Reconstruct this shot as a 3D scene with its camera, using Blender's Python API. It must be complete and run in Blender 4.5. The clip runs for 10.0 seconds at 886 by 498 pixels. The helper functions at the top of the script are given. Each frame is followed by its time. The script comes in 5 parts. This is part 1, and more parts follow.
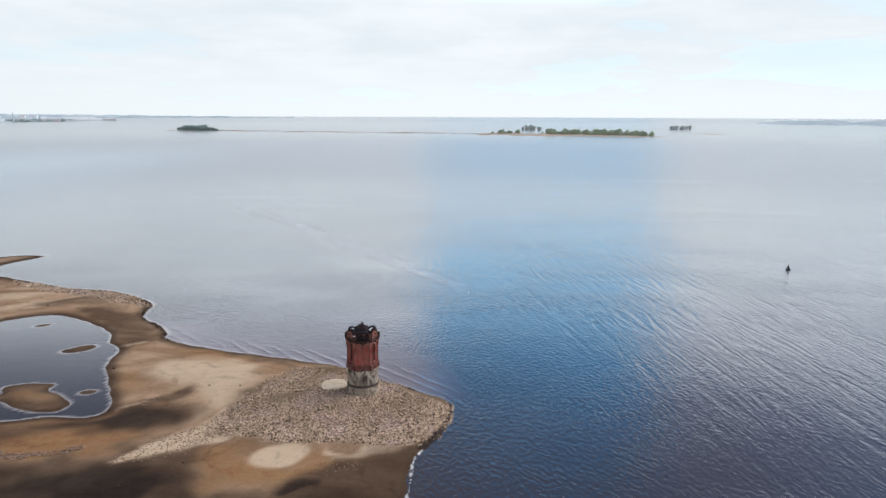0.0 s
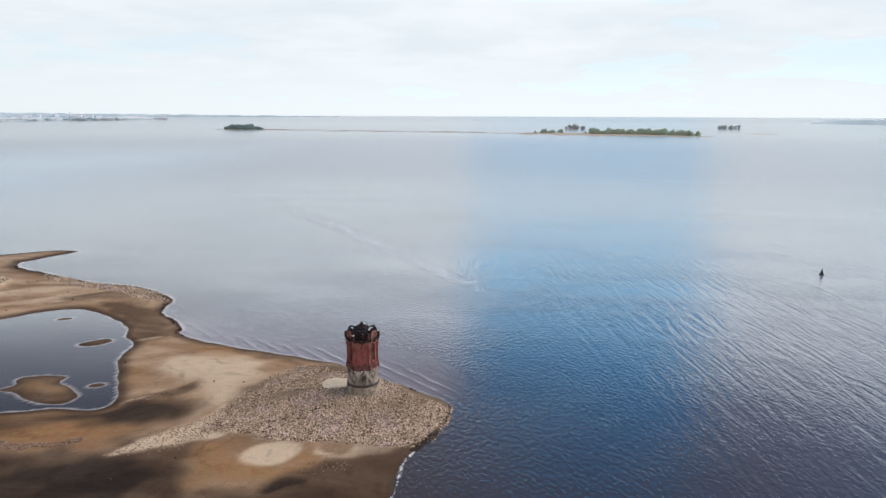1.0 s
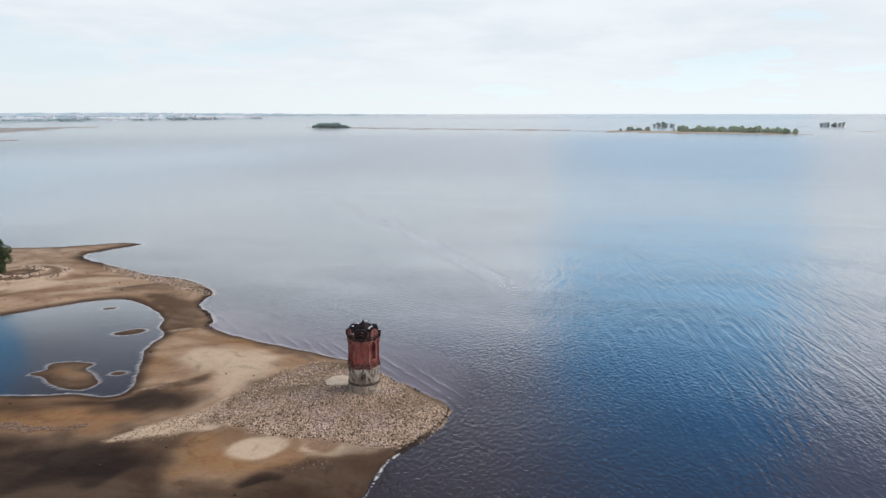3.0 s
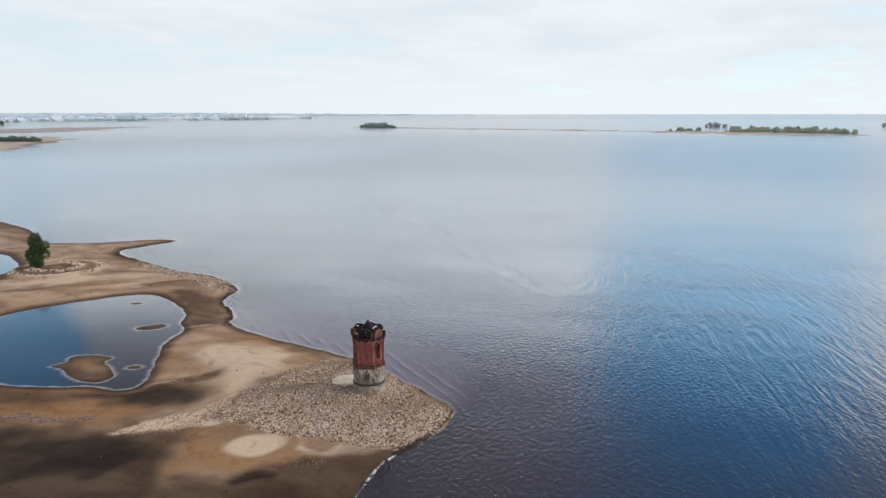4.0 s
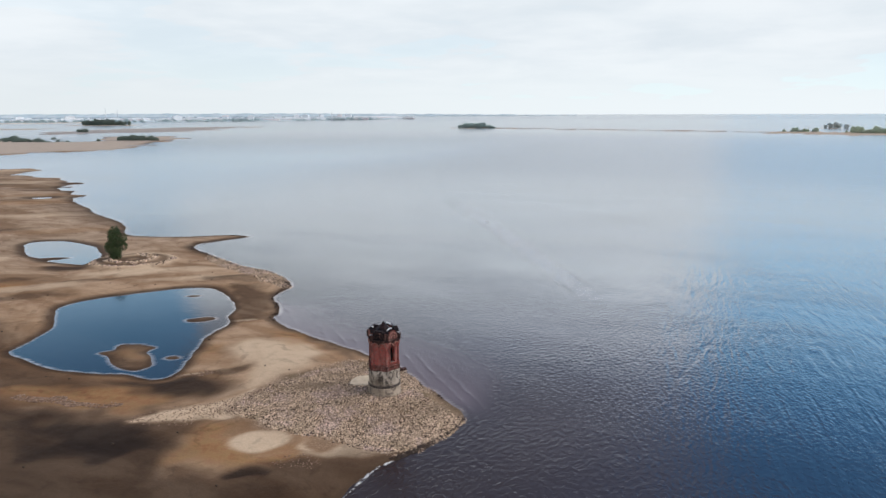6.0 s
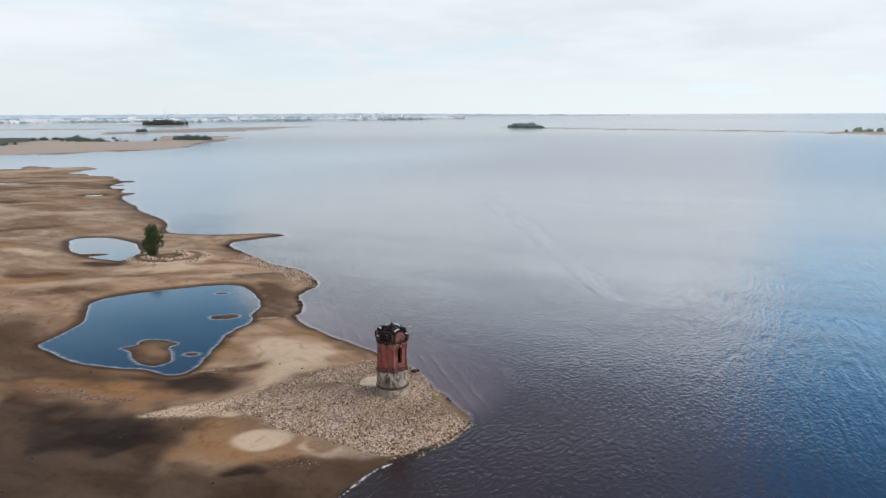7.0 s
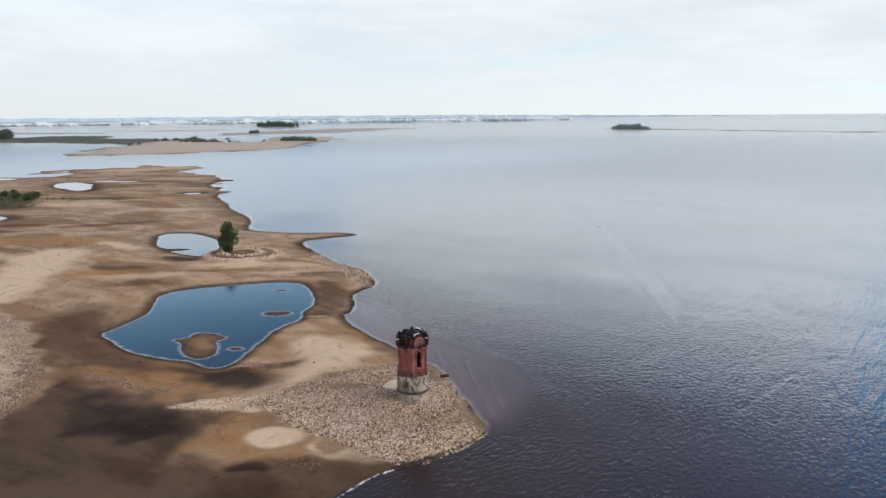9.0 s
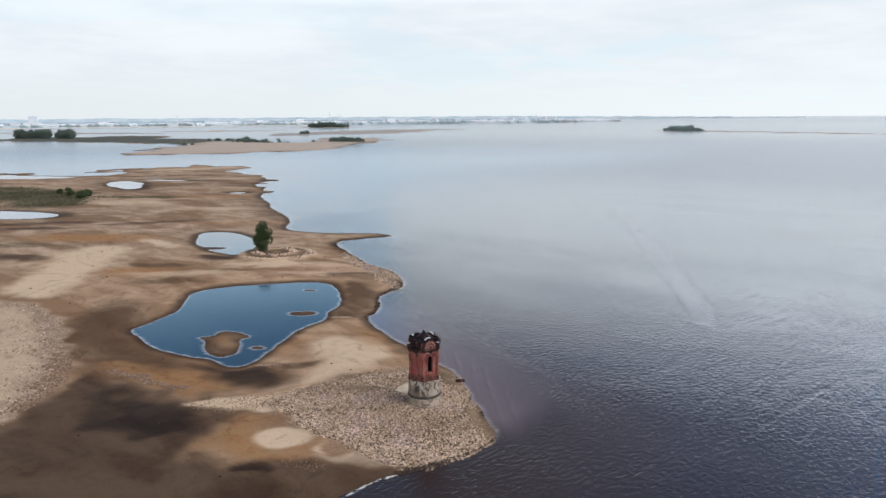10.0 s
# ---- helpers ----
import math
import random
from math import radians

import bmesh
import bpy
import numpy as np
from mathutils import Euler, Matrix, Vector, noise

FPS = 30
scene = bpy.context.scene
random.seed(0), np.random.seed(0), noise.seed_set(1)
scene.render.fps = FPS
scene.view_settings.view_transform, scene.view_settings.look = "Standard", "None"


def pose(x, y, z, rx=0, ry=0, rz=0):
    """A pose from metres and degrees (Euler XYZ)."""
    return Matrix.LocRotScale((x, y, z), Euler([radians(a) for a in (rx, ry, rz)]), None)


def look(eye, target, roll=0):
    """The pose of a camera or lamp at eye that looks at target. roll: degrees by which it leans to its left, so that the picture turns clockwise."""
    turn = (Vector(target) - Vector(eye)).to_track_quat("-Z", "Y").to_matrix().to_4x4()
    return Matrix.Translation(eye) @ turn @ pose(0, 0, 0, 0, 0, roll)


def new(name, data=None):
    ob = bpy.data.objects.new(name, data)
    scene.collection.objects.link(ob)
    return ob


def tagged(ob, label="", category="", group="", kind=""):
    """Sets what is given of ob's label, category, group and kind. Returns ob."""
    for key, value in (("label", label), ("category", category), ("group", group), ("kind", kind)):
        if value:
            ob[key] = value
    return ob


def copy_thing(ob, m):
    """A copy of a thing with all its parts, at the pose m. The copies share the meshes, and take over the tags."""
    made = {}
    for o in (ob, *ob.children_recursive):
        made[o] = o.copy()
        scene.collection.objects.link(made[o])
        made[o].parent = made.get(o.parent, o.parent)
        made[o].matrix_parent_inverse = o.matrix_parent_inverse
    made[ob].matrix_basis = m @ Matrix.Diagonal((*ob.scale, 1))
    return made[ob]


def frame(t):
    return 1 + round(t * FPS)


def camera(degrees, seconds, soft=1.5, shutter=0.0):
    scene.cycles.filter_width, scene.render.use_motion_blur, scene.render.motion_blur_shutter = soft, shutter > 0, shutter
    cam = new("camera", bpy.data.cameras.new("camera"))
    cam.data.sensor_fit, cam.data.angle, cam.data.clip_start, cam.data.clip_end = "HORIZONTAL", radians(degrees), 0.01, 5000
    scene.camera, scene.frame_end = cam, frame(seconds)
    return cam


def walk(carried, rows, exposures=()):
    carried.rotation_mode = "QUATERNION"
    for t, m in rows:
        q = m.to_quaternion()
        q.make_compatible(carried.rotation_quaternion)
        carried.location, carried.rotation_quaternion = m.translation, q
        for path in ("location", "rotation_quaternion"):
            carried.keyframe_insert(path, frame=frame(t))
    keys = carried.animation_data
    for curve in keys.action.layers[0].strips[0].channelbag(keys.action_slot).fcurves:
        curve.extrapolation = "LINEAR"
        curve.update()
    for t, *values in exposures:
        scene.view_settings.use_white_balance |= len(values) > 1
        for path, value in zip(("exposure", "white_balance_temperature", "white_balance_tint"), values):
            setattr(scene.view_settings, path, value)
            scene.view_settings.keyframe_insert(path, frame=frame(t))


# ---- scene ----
cam = camera(64.0, 10.0)
PATH = [
    (0, (6.497, -95.113, 39.818), (6.592, -93.15, 39.445), 0.2),
    (0.5, (9.458, -94.655, 39.778), (9.493, -92.691, 39.403), 0.2),
    (1, (12.37, -94.184, 39.743), (12.343, -92.22, 39.368), 0.2),
    (1.5, (15.188, -93.695, 39.709), (15.107, -91.732, 39.333), 0.1),
    (2, (18.048, -93.132, 39.67), (17.91, -91.173, 39.293), 0.1),
    (2.5, (20.854, -92.423, 39.658), (20.651, -90.47, 39.279), 0.0),
    (4, (29.013, -89.661, 39.489), (28.615, -87.738, 39.109), -0.1),
    (4.5, (31.68, -88.599, 39.451), (31.21, -86.693, 39.072), -0.1),
    (5, (34.224, -87.379, 39.41), (33.686, -85.49, 39.03), -0.2),
    (5.5, (36.706, -85.951, 39.373), (36.104, -84.082, 38.994), -0.2),
    (7, (43.715, -81.221, 39.238), (42.917, -79.427, 38.86), -0.3),
    (7.5, (46.013, -79.602, 39.237), (45.155, -77.836, 38.86), -0.4),
    (8, (48.207, -78.013, 39.21), (47.288, -76.277, 38.834), -0.6),
    (8.5, (50.341, -76.357, 39.196), (49.355, -74.657, 38.822), -0.6),
    (9, (52.277, -74.638, 39.228), (51.224, -72.979, 38.855), -0.5),
    (9.5, (53.948, -72.883, 39.258), (52.838, -71.261, 38.887), -0.5),
    (10, (55.511, -71.072, 39.297), (54.345, -69.489, 38.928), -0.4),
]
EXPOSURES = [(0, 0.0), (2.5, -0.04), (5, -0.07), (7.5, -0.06), (10, -0.02)]
walk(cam, [(t, look(eye, target, roll)) for t, eye, target, roll in PATH], EXPOSURES)

# ---- light ----
SUN_AZ, SUN_EL = 72.0, 56.0      # degrees clockwise from +y, and above the horizon
world = bpy.data.worlds.new("world")
scene.world = world
world.use_nodes = True


class Nodes:
    """Short hand for building a node tree."""

    def __init__(self, tree):
        self.tree = tree
        tree.nodes.clear()

    def add(self, kind, inputs=None, **props):
        n = self.tree.nodes.new(kind)
        for k, v in props.items():
            setattr(n, k, v)
        for k, v in (inputs or {}).items():
            if isinstance(v, bpy.types.NodeSocket):
                self.tree.links.new(v, n.inputs[k])
            else:
                n.inputs[k].default_value = v
        return n

    def math(self, op, a, b=0.0, clamp=False):
        return self.add("ShaderNodeMath", {0: a, 1: b}, operation=op, use_clamp=clamp).outputs[0]

    def smooth(self, v, lo, hi, to0=0.0, to1=1.0):
        return self.add("ShaderNodeMapRange", {0: v, 1: lo, 2: hi, 3: to0, 4: to1}, interpolation_type="SMOOTHSTEP").outputs[0]

    def dot(self, v, axis):
        return self.add("ShaderNodeVectorMath", {0: v, 1: axis}, operation="DOT_PRODUCT").outputs["Value"]

    def noise(self, vec, scale, detail=4.0, rough=0.55, distort=0.0):
        return self.add("ShaderNodeTexNoise", {"Vector": vec, "Scale": scale, "Detail": detail, "Roughness": rough, "Distortion": distort}).outputs["Fac"]

    def mapped(self, vec, scale=(1, 1, 1), rot=(0, 0, 0)):
        return self.add("ShaderNodeMapping", {"Vector": vec, "Scale": scale, "Rotation": rot}).outputs[0]

    def mix(self, fac, a, b, blend="MIX"):
        n = self.add("ShaderNodeMix", data_type="RGBA", blend_type=blend)
        for k, v in ((0, fac), (6, a), (7, b)):
            if isinstance(v, bpy.types.NodeSocket):
                self.tree.links.new(v, n.inputs[k])
            elif k == 0:
                n.inputs[k].default_value = v
            else:
                n.inputs[k].default_value = (*v, 1.0) if len(v) == 3 else v
        return n.outputs[2]

    def bump(self, height, strength, distance, normal=None):
        i = {"Height": height, "Strength": strength, "Distance": distance}
        if normal is not None:
            i["Normal"] = normal
        return self.add("ShaderNodeBump", i).outputs[0]


def build_world():
    n = Nodes(world.node_tree)
    way = n.add("ShaderNodeTexCoord").outputs["Generated"]
    z = n.add("ShaderNodeSeparateXYZ", {0: way}).outputs[2]
    up = n.math("MAXIMUM", z, 0.0)
    # a cloud layer seen in perspective
    flat = n.add("ShaderNodeVectorMath", {0: way, 1: (1, 1, 0)}, operation="MULTIPLY").outputs[0]
    inv = n.math("DIVIDE", 1.0, n.math("ADD", up, 0.12))
    plane = n.add("ShaderNodeVectorMath", {0: flat, "Scale": inv}, operation="SCALE").outputs[0]
    soft = n.noise(plane, 0.34, 5.0, 0.5, 0.3)
    fine = n.noise(plane, 1.2, 5.0, 0.55, 0.2)
    level = n.math("ADD", n.math("MULTIPLY", soft, 0.7), n.math("MULTIPLY", fine, 0.3))
    length = n.add("ShaderNodeVectorMath", {0: flat}, operation="LENGTH").outputs["Value"]
    gaps = 0.0
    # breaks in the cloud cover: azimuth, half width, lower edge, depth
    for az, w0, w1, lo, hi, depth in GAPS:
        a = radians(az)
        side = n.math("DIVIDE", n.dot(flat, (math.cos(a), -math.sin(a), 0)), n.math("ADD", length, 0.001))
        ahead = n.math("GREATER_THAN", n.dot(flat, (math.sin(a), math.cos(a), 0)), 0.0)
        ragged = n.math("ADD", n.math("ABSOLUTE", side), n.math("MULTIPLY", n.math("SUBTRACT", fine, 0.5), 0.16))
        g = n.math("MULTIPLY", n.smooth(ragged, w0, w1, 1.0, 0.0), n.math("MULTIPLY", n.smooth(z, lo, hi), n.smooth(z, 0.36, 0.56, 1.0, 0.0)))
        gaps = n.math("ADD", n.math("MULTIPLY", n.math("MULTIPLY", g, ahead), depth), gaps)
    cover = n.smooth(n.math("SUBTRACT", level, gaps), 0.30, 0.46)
    # thin veils stay over the breaks, and near the horizon all the cloud closes up into haze
    cover = n.math("MAXIMUM", n.math("MAXIMUM", cover, n.math("MULTIPLY", n.smooth(z, 0.15, 0.21, 0.96, VEIL), n.smooth(z, 0.25, 0.42, 1.0, 0.15))), n.smooth(z, 0.0, 0.12, 1.0, 0.0))
    shade = n.smooth(n.math("ADD", n.math("MULTIPLY", fine, 0.5), n.math("MULTIPLY", soft, 0.5)), 0.38, 0.62)
    grey = n.mix(shade, CLOUD_GREY, CLOUD_WHITE)
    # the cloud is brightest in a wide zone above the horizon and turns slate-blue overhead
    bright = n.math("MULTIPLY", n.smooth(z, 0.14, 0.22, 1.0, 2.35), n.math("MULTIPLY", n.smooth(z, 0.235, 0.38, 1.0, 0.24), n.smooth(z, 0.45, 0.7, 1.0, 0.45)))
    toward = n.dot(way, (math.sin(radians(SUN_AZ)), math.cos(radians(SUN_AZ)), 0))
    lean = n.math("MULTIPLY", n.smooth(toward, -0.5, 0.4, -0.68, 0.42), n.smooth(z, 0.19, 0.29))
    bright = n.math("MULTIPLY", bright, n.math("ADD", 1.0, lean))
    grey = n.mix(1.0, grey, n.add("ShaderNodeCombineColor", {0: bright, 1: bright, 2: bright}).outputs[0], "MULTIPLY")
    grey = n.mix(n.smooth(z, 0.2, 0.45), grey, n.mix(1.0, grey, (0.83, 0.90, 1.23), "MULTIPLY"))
    glow = n.smooth(toward, -0.9, 0.4, 0.90, 1.02)
    haze = n.mix(1.0, HAZE, n.add("ShaderNodeCombineColor", {0: glow, 1: glow, 2: glow}).outputs[0], "MULTIPLY")
    tone = n.mix(n.smooth(z, 0.0, 0.10), haze, grey)
    sky = n.add("ShaderNodeTexSky", sky_type="NISHITA", sun_disc=False, sun_elevation=radians(SUN_EL), sun_rotation=radians(SUN_AZ),
                air_density=1.0, dust_density=0.6, ozone_density=1.6)
    deep = n.smooth(z, 0.24, 0.42, 1.0, 0.60)
    blue = n.mix(1.0, n.mix(1.0, sky.outputs[0], SKY_TINT, "MULTIPLY"), n.add("ShaderNodeCombineColor", {0: deep, 1: deep, 2: n.math("POWER", deep, 0.8)}).outputs[0], "MULTIPLY")
    far_side = n.smooth(toward, -0.5, 0.4, 0.66, 1.15)
    blue = n.mix(1.0, blue, n.add("ShaderNodeCombineColor", {0: far_side, 1: far_side, 2: far_side}).outputs[0], "MULTIPLY")
    clear = n.add("ShaderNodeBackground", {"Color": blue, "Strength": SKY_STRENGTH}).outputs[0]
    cloud = n.add("ShaderNodeBackground", {"Color": tone, "Strength": CLOUD_STRENGTH}).outputs[0]
    both = n.add("ShaderNodeMixShader", {0: cover, 1: clear, 2: cloud}).outputs[0]
    n.add("ShaderNodeOutputWorld", {"Surface": both})


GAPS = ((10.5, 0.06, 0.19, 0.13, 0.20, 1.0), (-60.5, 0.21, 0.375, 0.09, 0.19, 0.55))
CLOUD_GREY, CLOUD_WHITE, HAZE = (0.775, 0.85, 0.915, 1), (0.91, 0.965, 1.01, 1), (0.89, 0.955, 0.99, 1)
SKY_TINT = (0.44, 1.33, 1.57)
VEIL = 0.30
SKY_STRENGTH, CLOUD_STRENGTH = 0.240, 1.0
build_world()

sun = new("sun", bpy.data.lights.new("sun", "SUN"))
sun.data.energy, sun.data.angle, sun.data.color = 1.90, radians(45), (1.0, 0.89, 0.77)
sun_way = Vector((math.sin(radians(SUN_AZ)) * math.cos(radians(SUN_EL)), math.cos(radians(SUN_AZ)) * math.cos(radians(SUN_EL)), math.sin(radians(SUN_EL))))
sun.matrix_world = look(sun_way * 300, (0, 0, 0))


# ---- materials ----
def material(name):
    m = bpy.data.materials.new(name)
    m.use_nodes = True
    return m, Nodes(m.node_tree)


def finish(n, **inputs):
    b = n.add("ShaderNodeBsdfPrincipled", {k.replace("_", " "): v for k, v in inputs.items()})
    n.add("ShaderNodeOutputMaterial", {"Surface": b.outputs[0]})
    return b


def rgb(*c):
    return (*c, 1.0)


def ground_material():
    m, n = material("shore_soil")
    geo = n.add("ShaderNodeNewGeometry").outputs["Position"]
    soil = n.add("ShaderNodeAttribute", attribute_name="soil")
    parts = n.add("ShaderNodeSeparateColor", {0: soil.outputs["Color"]})
    gravel, pale, wet = parts.outputs
    rust = soil.outputs["Alpha"]
    grass = n.add("ShaderNodeAttribute", attribute_name="grass").outputs["Fac"]
    # silt is laid down in streaks along the shore
    streak = n.noise(n.mapped(geo, (0.62, 1.0, 1.0), (0, 0, radians(-38))), 0.10, 6, 0.58, 1.2)
    broad = n.noise(n.mapped(geo, (0.36, 1.0, 1.0), (0, 0, radians(-40))), 0.04, 5, 0.55, 0.9)
    grain = n.noise(geo, 5.0, 5, 0.65)
    mottle = n.noise(geo, 0.7, 5, 0.6, 0.5)
    base = n.mix(n.smooth(streak, 0.36, 0.66), SAND_DARK, SAND)
    base = n.mix(n.smooth(broad, 0.47, 0.60, 0.0, 0.75), base, SAND_BROWN)
    # between 70 and 170 m from the tower the sand turns cooler
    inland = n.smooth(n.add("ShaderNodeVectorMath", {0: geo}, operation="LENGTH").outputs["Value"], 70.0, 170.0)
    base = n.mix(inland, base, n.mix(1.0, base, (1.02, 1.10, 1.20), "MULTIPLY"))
    base = n.mix(n.math("MULTIPLY", rust, n.smooth(streak, 0.3, 0.62, 0.62, 0.95)), base, n.mix(n.smooth(mottle, 0.3, 0.7), SAND_RUST, SAND_GOLD))
    base = n.mix(n.math("MULTIPLY", pale, n.smooth(streak, 0.22, 0.5, 0.72, 1.0)), base, SAND_PALE)
    wetly = n.math("MULTIPLY", wet, n.smooth(streak, 0.25, 0.68, 1.0, 0.935))
    drift = n.noise(n.mapped(geo, (0.4, 1.0, 1.0), (0, 0, radians(-35))), 0.09, 5, 0.6, 0.8)
    mud = n.mix(n.smooth(n.math("ADD", wet, n.math("MULTIPLY", n.math("SUBTRACT", drift, 0.5), 0.34)), 0.72, 1.08), MUD_BROWN, MUD)
    base = n.mix(wetly, base, mud)
    # far to the west the grass is blued in its colour for haze
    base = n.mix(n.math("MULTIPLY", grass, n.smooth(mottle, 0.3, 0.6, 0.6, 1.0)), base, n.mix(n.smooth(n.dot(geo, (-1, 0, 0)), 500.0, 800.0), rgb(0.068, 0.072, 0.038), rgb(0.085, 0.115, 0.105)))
    # a grey tint over the far bars and the peninsula
    silt = n.add("ShaderNodeAttribute", attribute_name="silt").outputs["Fac"]
    base = n.mix(silt, base, rgb(0.44, 0.42, 0.41))
    # old waterlines left as the lake fell
    strand = n.add("ShaderNodeAttribute", attribute_name="strand").outputs["Fac"]
    lines = n.math("SINE", n.math("ADD", n.math("MULTIPLY", strand, 75.0), n.math("MULTIPLY", streak, 22.0)))
    lines = n.math("MULTIPLY", n.smooth(lines, 0.62, 1.0), n.smooth(n.noise(geo, 0.16, 4, 0.6, 0.4), 0.44, 0.62))
    base = n.mix(n.math("MULTIPLY", lines, 0.34), base, n.mix(0.75, base, rgb(0.04, 0.028, 0.02)))
    pebble = n.add("ShaderNodeTexVoronoi", {"Vector": geo, "Scale": 5.0, "Randomness": 1.0})
    stone = n.mix(n.add("ShaderNodeSeparateColor", {0: pebble.outputs["Color"]}).outputs[0], GRAVEL_DARK, GRAVEL_LIGHT)
    stone = n.mix(n.smooth(pebble.outputs["Distance"], 0.3, 0.65, 0.0, 0.6), stone, rgb(0.16, 0.12, 0.09))
    weedy = n.noise(geo, 0.28, 5, 0.6, 0.6)
    weed = n.add("ShaderNodeAttribute", attribute_name="weed").outputs["Fac"]
    stone = n.mix(n.math("MAXIMUM", n.smooth(weedy, 0.5, 0.66, 0.0, 0.5), n.math("MULTIPLY", weed, n.smooth(weedy, 0.3, 0.6, 0.35, 0.9))), stone, rgb(0.19, 0.135, 0.075))
    stone = n.mix(n.smooth(weedy, 0.30, 0.44, 0.6, 0.0), stone, SAND_PALE)
    base = n.mix(gravel, base, stone)
    base = n.mix(n.smooth(grain, 0.3, 0.7, 0.0, 0.28), base, n.mix(1.0, base, (0.45, 0.43, 0.42), "MULTIPLY"))
    base = n.mix(n.smooth(mottle, 0.45, 0.72, 0.0, 0.26), base, n.mix(1.0, base, (0.58, 0.55, 0.53), "MULTIPLY"))
    h = n.math("ADD", n.math("MULTIPLY", grain, 0.05), n.math("MULTIPLY", mottle, 0.12))
    h = n.math("ADD", h, n.math("MULTIPLY", n.math("MULTIPLY", gravel, n.math("SUBTRACT", 0.6, pebble.outputs["Distance"])), 0.25))
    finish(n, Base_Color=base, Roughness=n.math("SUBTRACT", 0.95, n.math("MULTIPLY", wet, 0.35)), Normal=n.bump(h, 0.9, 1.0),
           **{"Specular IOR Level": 0.02})
    return m


SAND, SAND_DARK, SAND_BROWN = rgb(0.56, 0.385, 0.250), rgb(0.37, 0.235, 0.142), rgb(0.23, 0.130, 0.070)
SAND_PALE, SAND_RUST, SAND_GOLD = rgb(0.72, 0.55, 0.385), rgb(0.36, 0.165, 0.078), rgb(0.46, 0.28, 0.125)
MUD, MUD_BROWN = rgb(0.022, 0.0155, 0.013), rgb(0.043, 0.0245, 0.0160)
GRAVEL_LIGHT, GRAVEL_DARK = rgb(0.78, 0.59, 0.44), rgb(0.36, 0.25, 0.17)


def water_material():
    m, n = material("lake_water")
    geo = n.add("ShaderNodeNewGeometry").outputs["Position"]
    bed = n.add("ShaderNodeAttribute", attribute_name="bed")
    parts = n.add("ShaderNodeSeparateColor", {0: bed.outputs["Color"]})
    turbid, calm, edge = parts.outputs
    near = bed.outputs["Alpha"]
    pond = n.add("ShaderNodeAttribute", attribute_name="pond").outputs["Fac"]
    # long crests rolling in from the open side, shorter ripples, and ruffled patches of wind
    range_ = n.add("ShaderNodeVectorMath", {0: geo}, operation="LENGTH").outputs["Value"]
    sway = n.noise(geo, 0.03, 2.0)
    crest = n.mapped(geo, (1.0, 0.16, 1.0), (0, 0, radians(4)))
    swell = n.noise(crest, 0.42, 2.0, 0.45, 0.6)
    swell = n.math("SUBTRACT", 1.0, n.math("ABSOLUTE", n.math("SUBTRACT", n.math("MULTIPLY", swell, 4.0), 2.0)))
    short = n.noise(n.mapped(geo, (1.0, 0.22, 1.0), (0, 0, radians(-9))), 0.85, 2.0, 0.5, 0.4)
    open_side = n.smooth(n.math("ADD", n.dot(geo, (0.9, 0.40, 0)), n.math("MULTIPLY", sway, 24.0)), 28.0, 84.0, 0.05, 1.0)
    open_side = n.math("MULTIPLY", open_side, n.smooth(range_, 80.0, 420.0, 1.0, 0.0))
    ripple = n.noise(n.mapped(geo, (1.0, 0.55, 1.0), (0, 0, radians(62))), 1.95, 3.0, 0.55, 0.3)
    gust = n.noise(n.mapped(geo, (0.5, 1.0, 1.0), (0, 0, radians(20))), 0.012, 4.0, 0.55, 0.6)
    patch = n.noise(n.mapped(geo, (0.6, 1.0, 1.0), (0, 0, radians(-30))), 0.045, 3.0, 0.5, 0.5)
    lee = n.math("MULTIPLY", n.smooth(n.dot(geo, (0.42, 0.91, 0)), 1.0, 8.0), n.smooth(n.dot(geo, (1, 0, 0)), 9.0, 19.0, 1.0, 0.0))
    # small waves running in obliquely on the lee shore
    phase = n.math("ADD", n.math("MULTIPLY", n.dot(geo, (0.77, 0.64, 0)), 3.1), n.math("MULTIPLY", n.noise(geo, 0.10, 2.0), 9.0))
    phase = n.math("ADD", phase, n.math("MULTIPLY", near, 5.0))
    ring = n.math("POWER", n.math("ADD", n.math("MULTIPLY", n.math("SINE", phase), 0.5), 0.5), 3.0)
    ring = n.math("MULTIPLY", ring, n.math("MULTIPLY", n.math("MULTIPLY", n.smooth(near, 0.60, 0.82), lee), n.smooth(n.noise(geo, 0.22, 2.0), 0.35, 0.6, 0.25, 1.0)))
    open_water = n.math("SUBTRACT", 1.0, n.math("MULTIPLY", calm, 0.85))
    away = n.math("MULTIPLY", open_water, n.math("SUBTRACT", 1.0, n.math("MULTIPLY", n.smooth(near, 0.2, 0.95, 0.0, 0.6), lee)))
    h = n.math("ADD", n.math("MULTIPLY", n.math("MULTIPLY", swell, open_side), WAVE_SWELL), n.math("MULTIPLY", n.math("MULTIPLY", short, open_side), WAVE_SHORT))
    h = n.math("ADD", h, n.math("MULTIPLY", ripple, n.math("MULTIPLY", WAVE_RIPPLE, n.smooth(patch, 0.3, 0.7, 0.65, 1.2))))
    away = n.math("MULTIPLY", away, n.smooth(range_, 60.0, 600.0, 1.0, 0.0))
    h = n.math("MULTIPLY", h, n.math("MULTIPLY", away, n.smooth(gust, 0.35, 0.65, 0.6, 1.15)))
    h = n.math("ADD", h, n.math("MULTIPLY", n.math("MULTIPLY", ring, open_water), 0.022))
    body = n.mix(turbid, WATER_DEEP, WATER_TURBID)
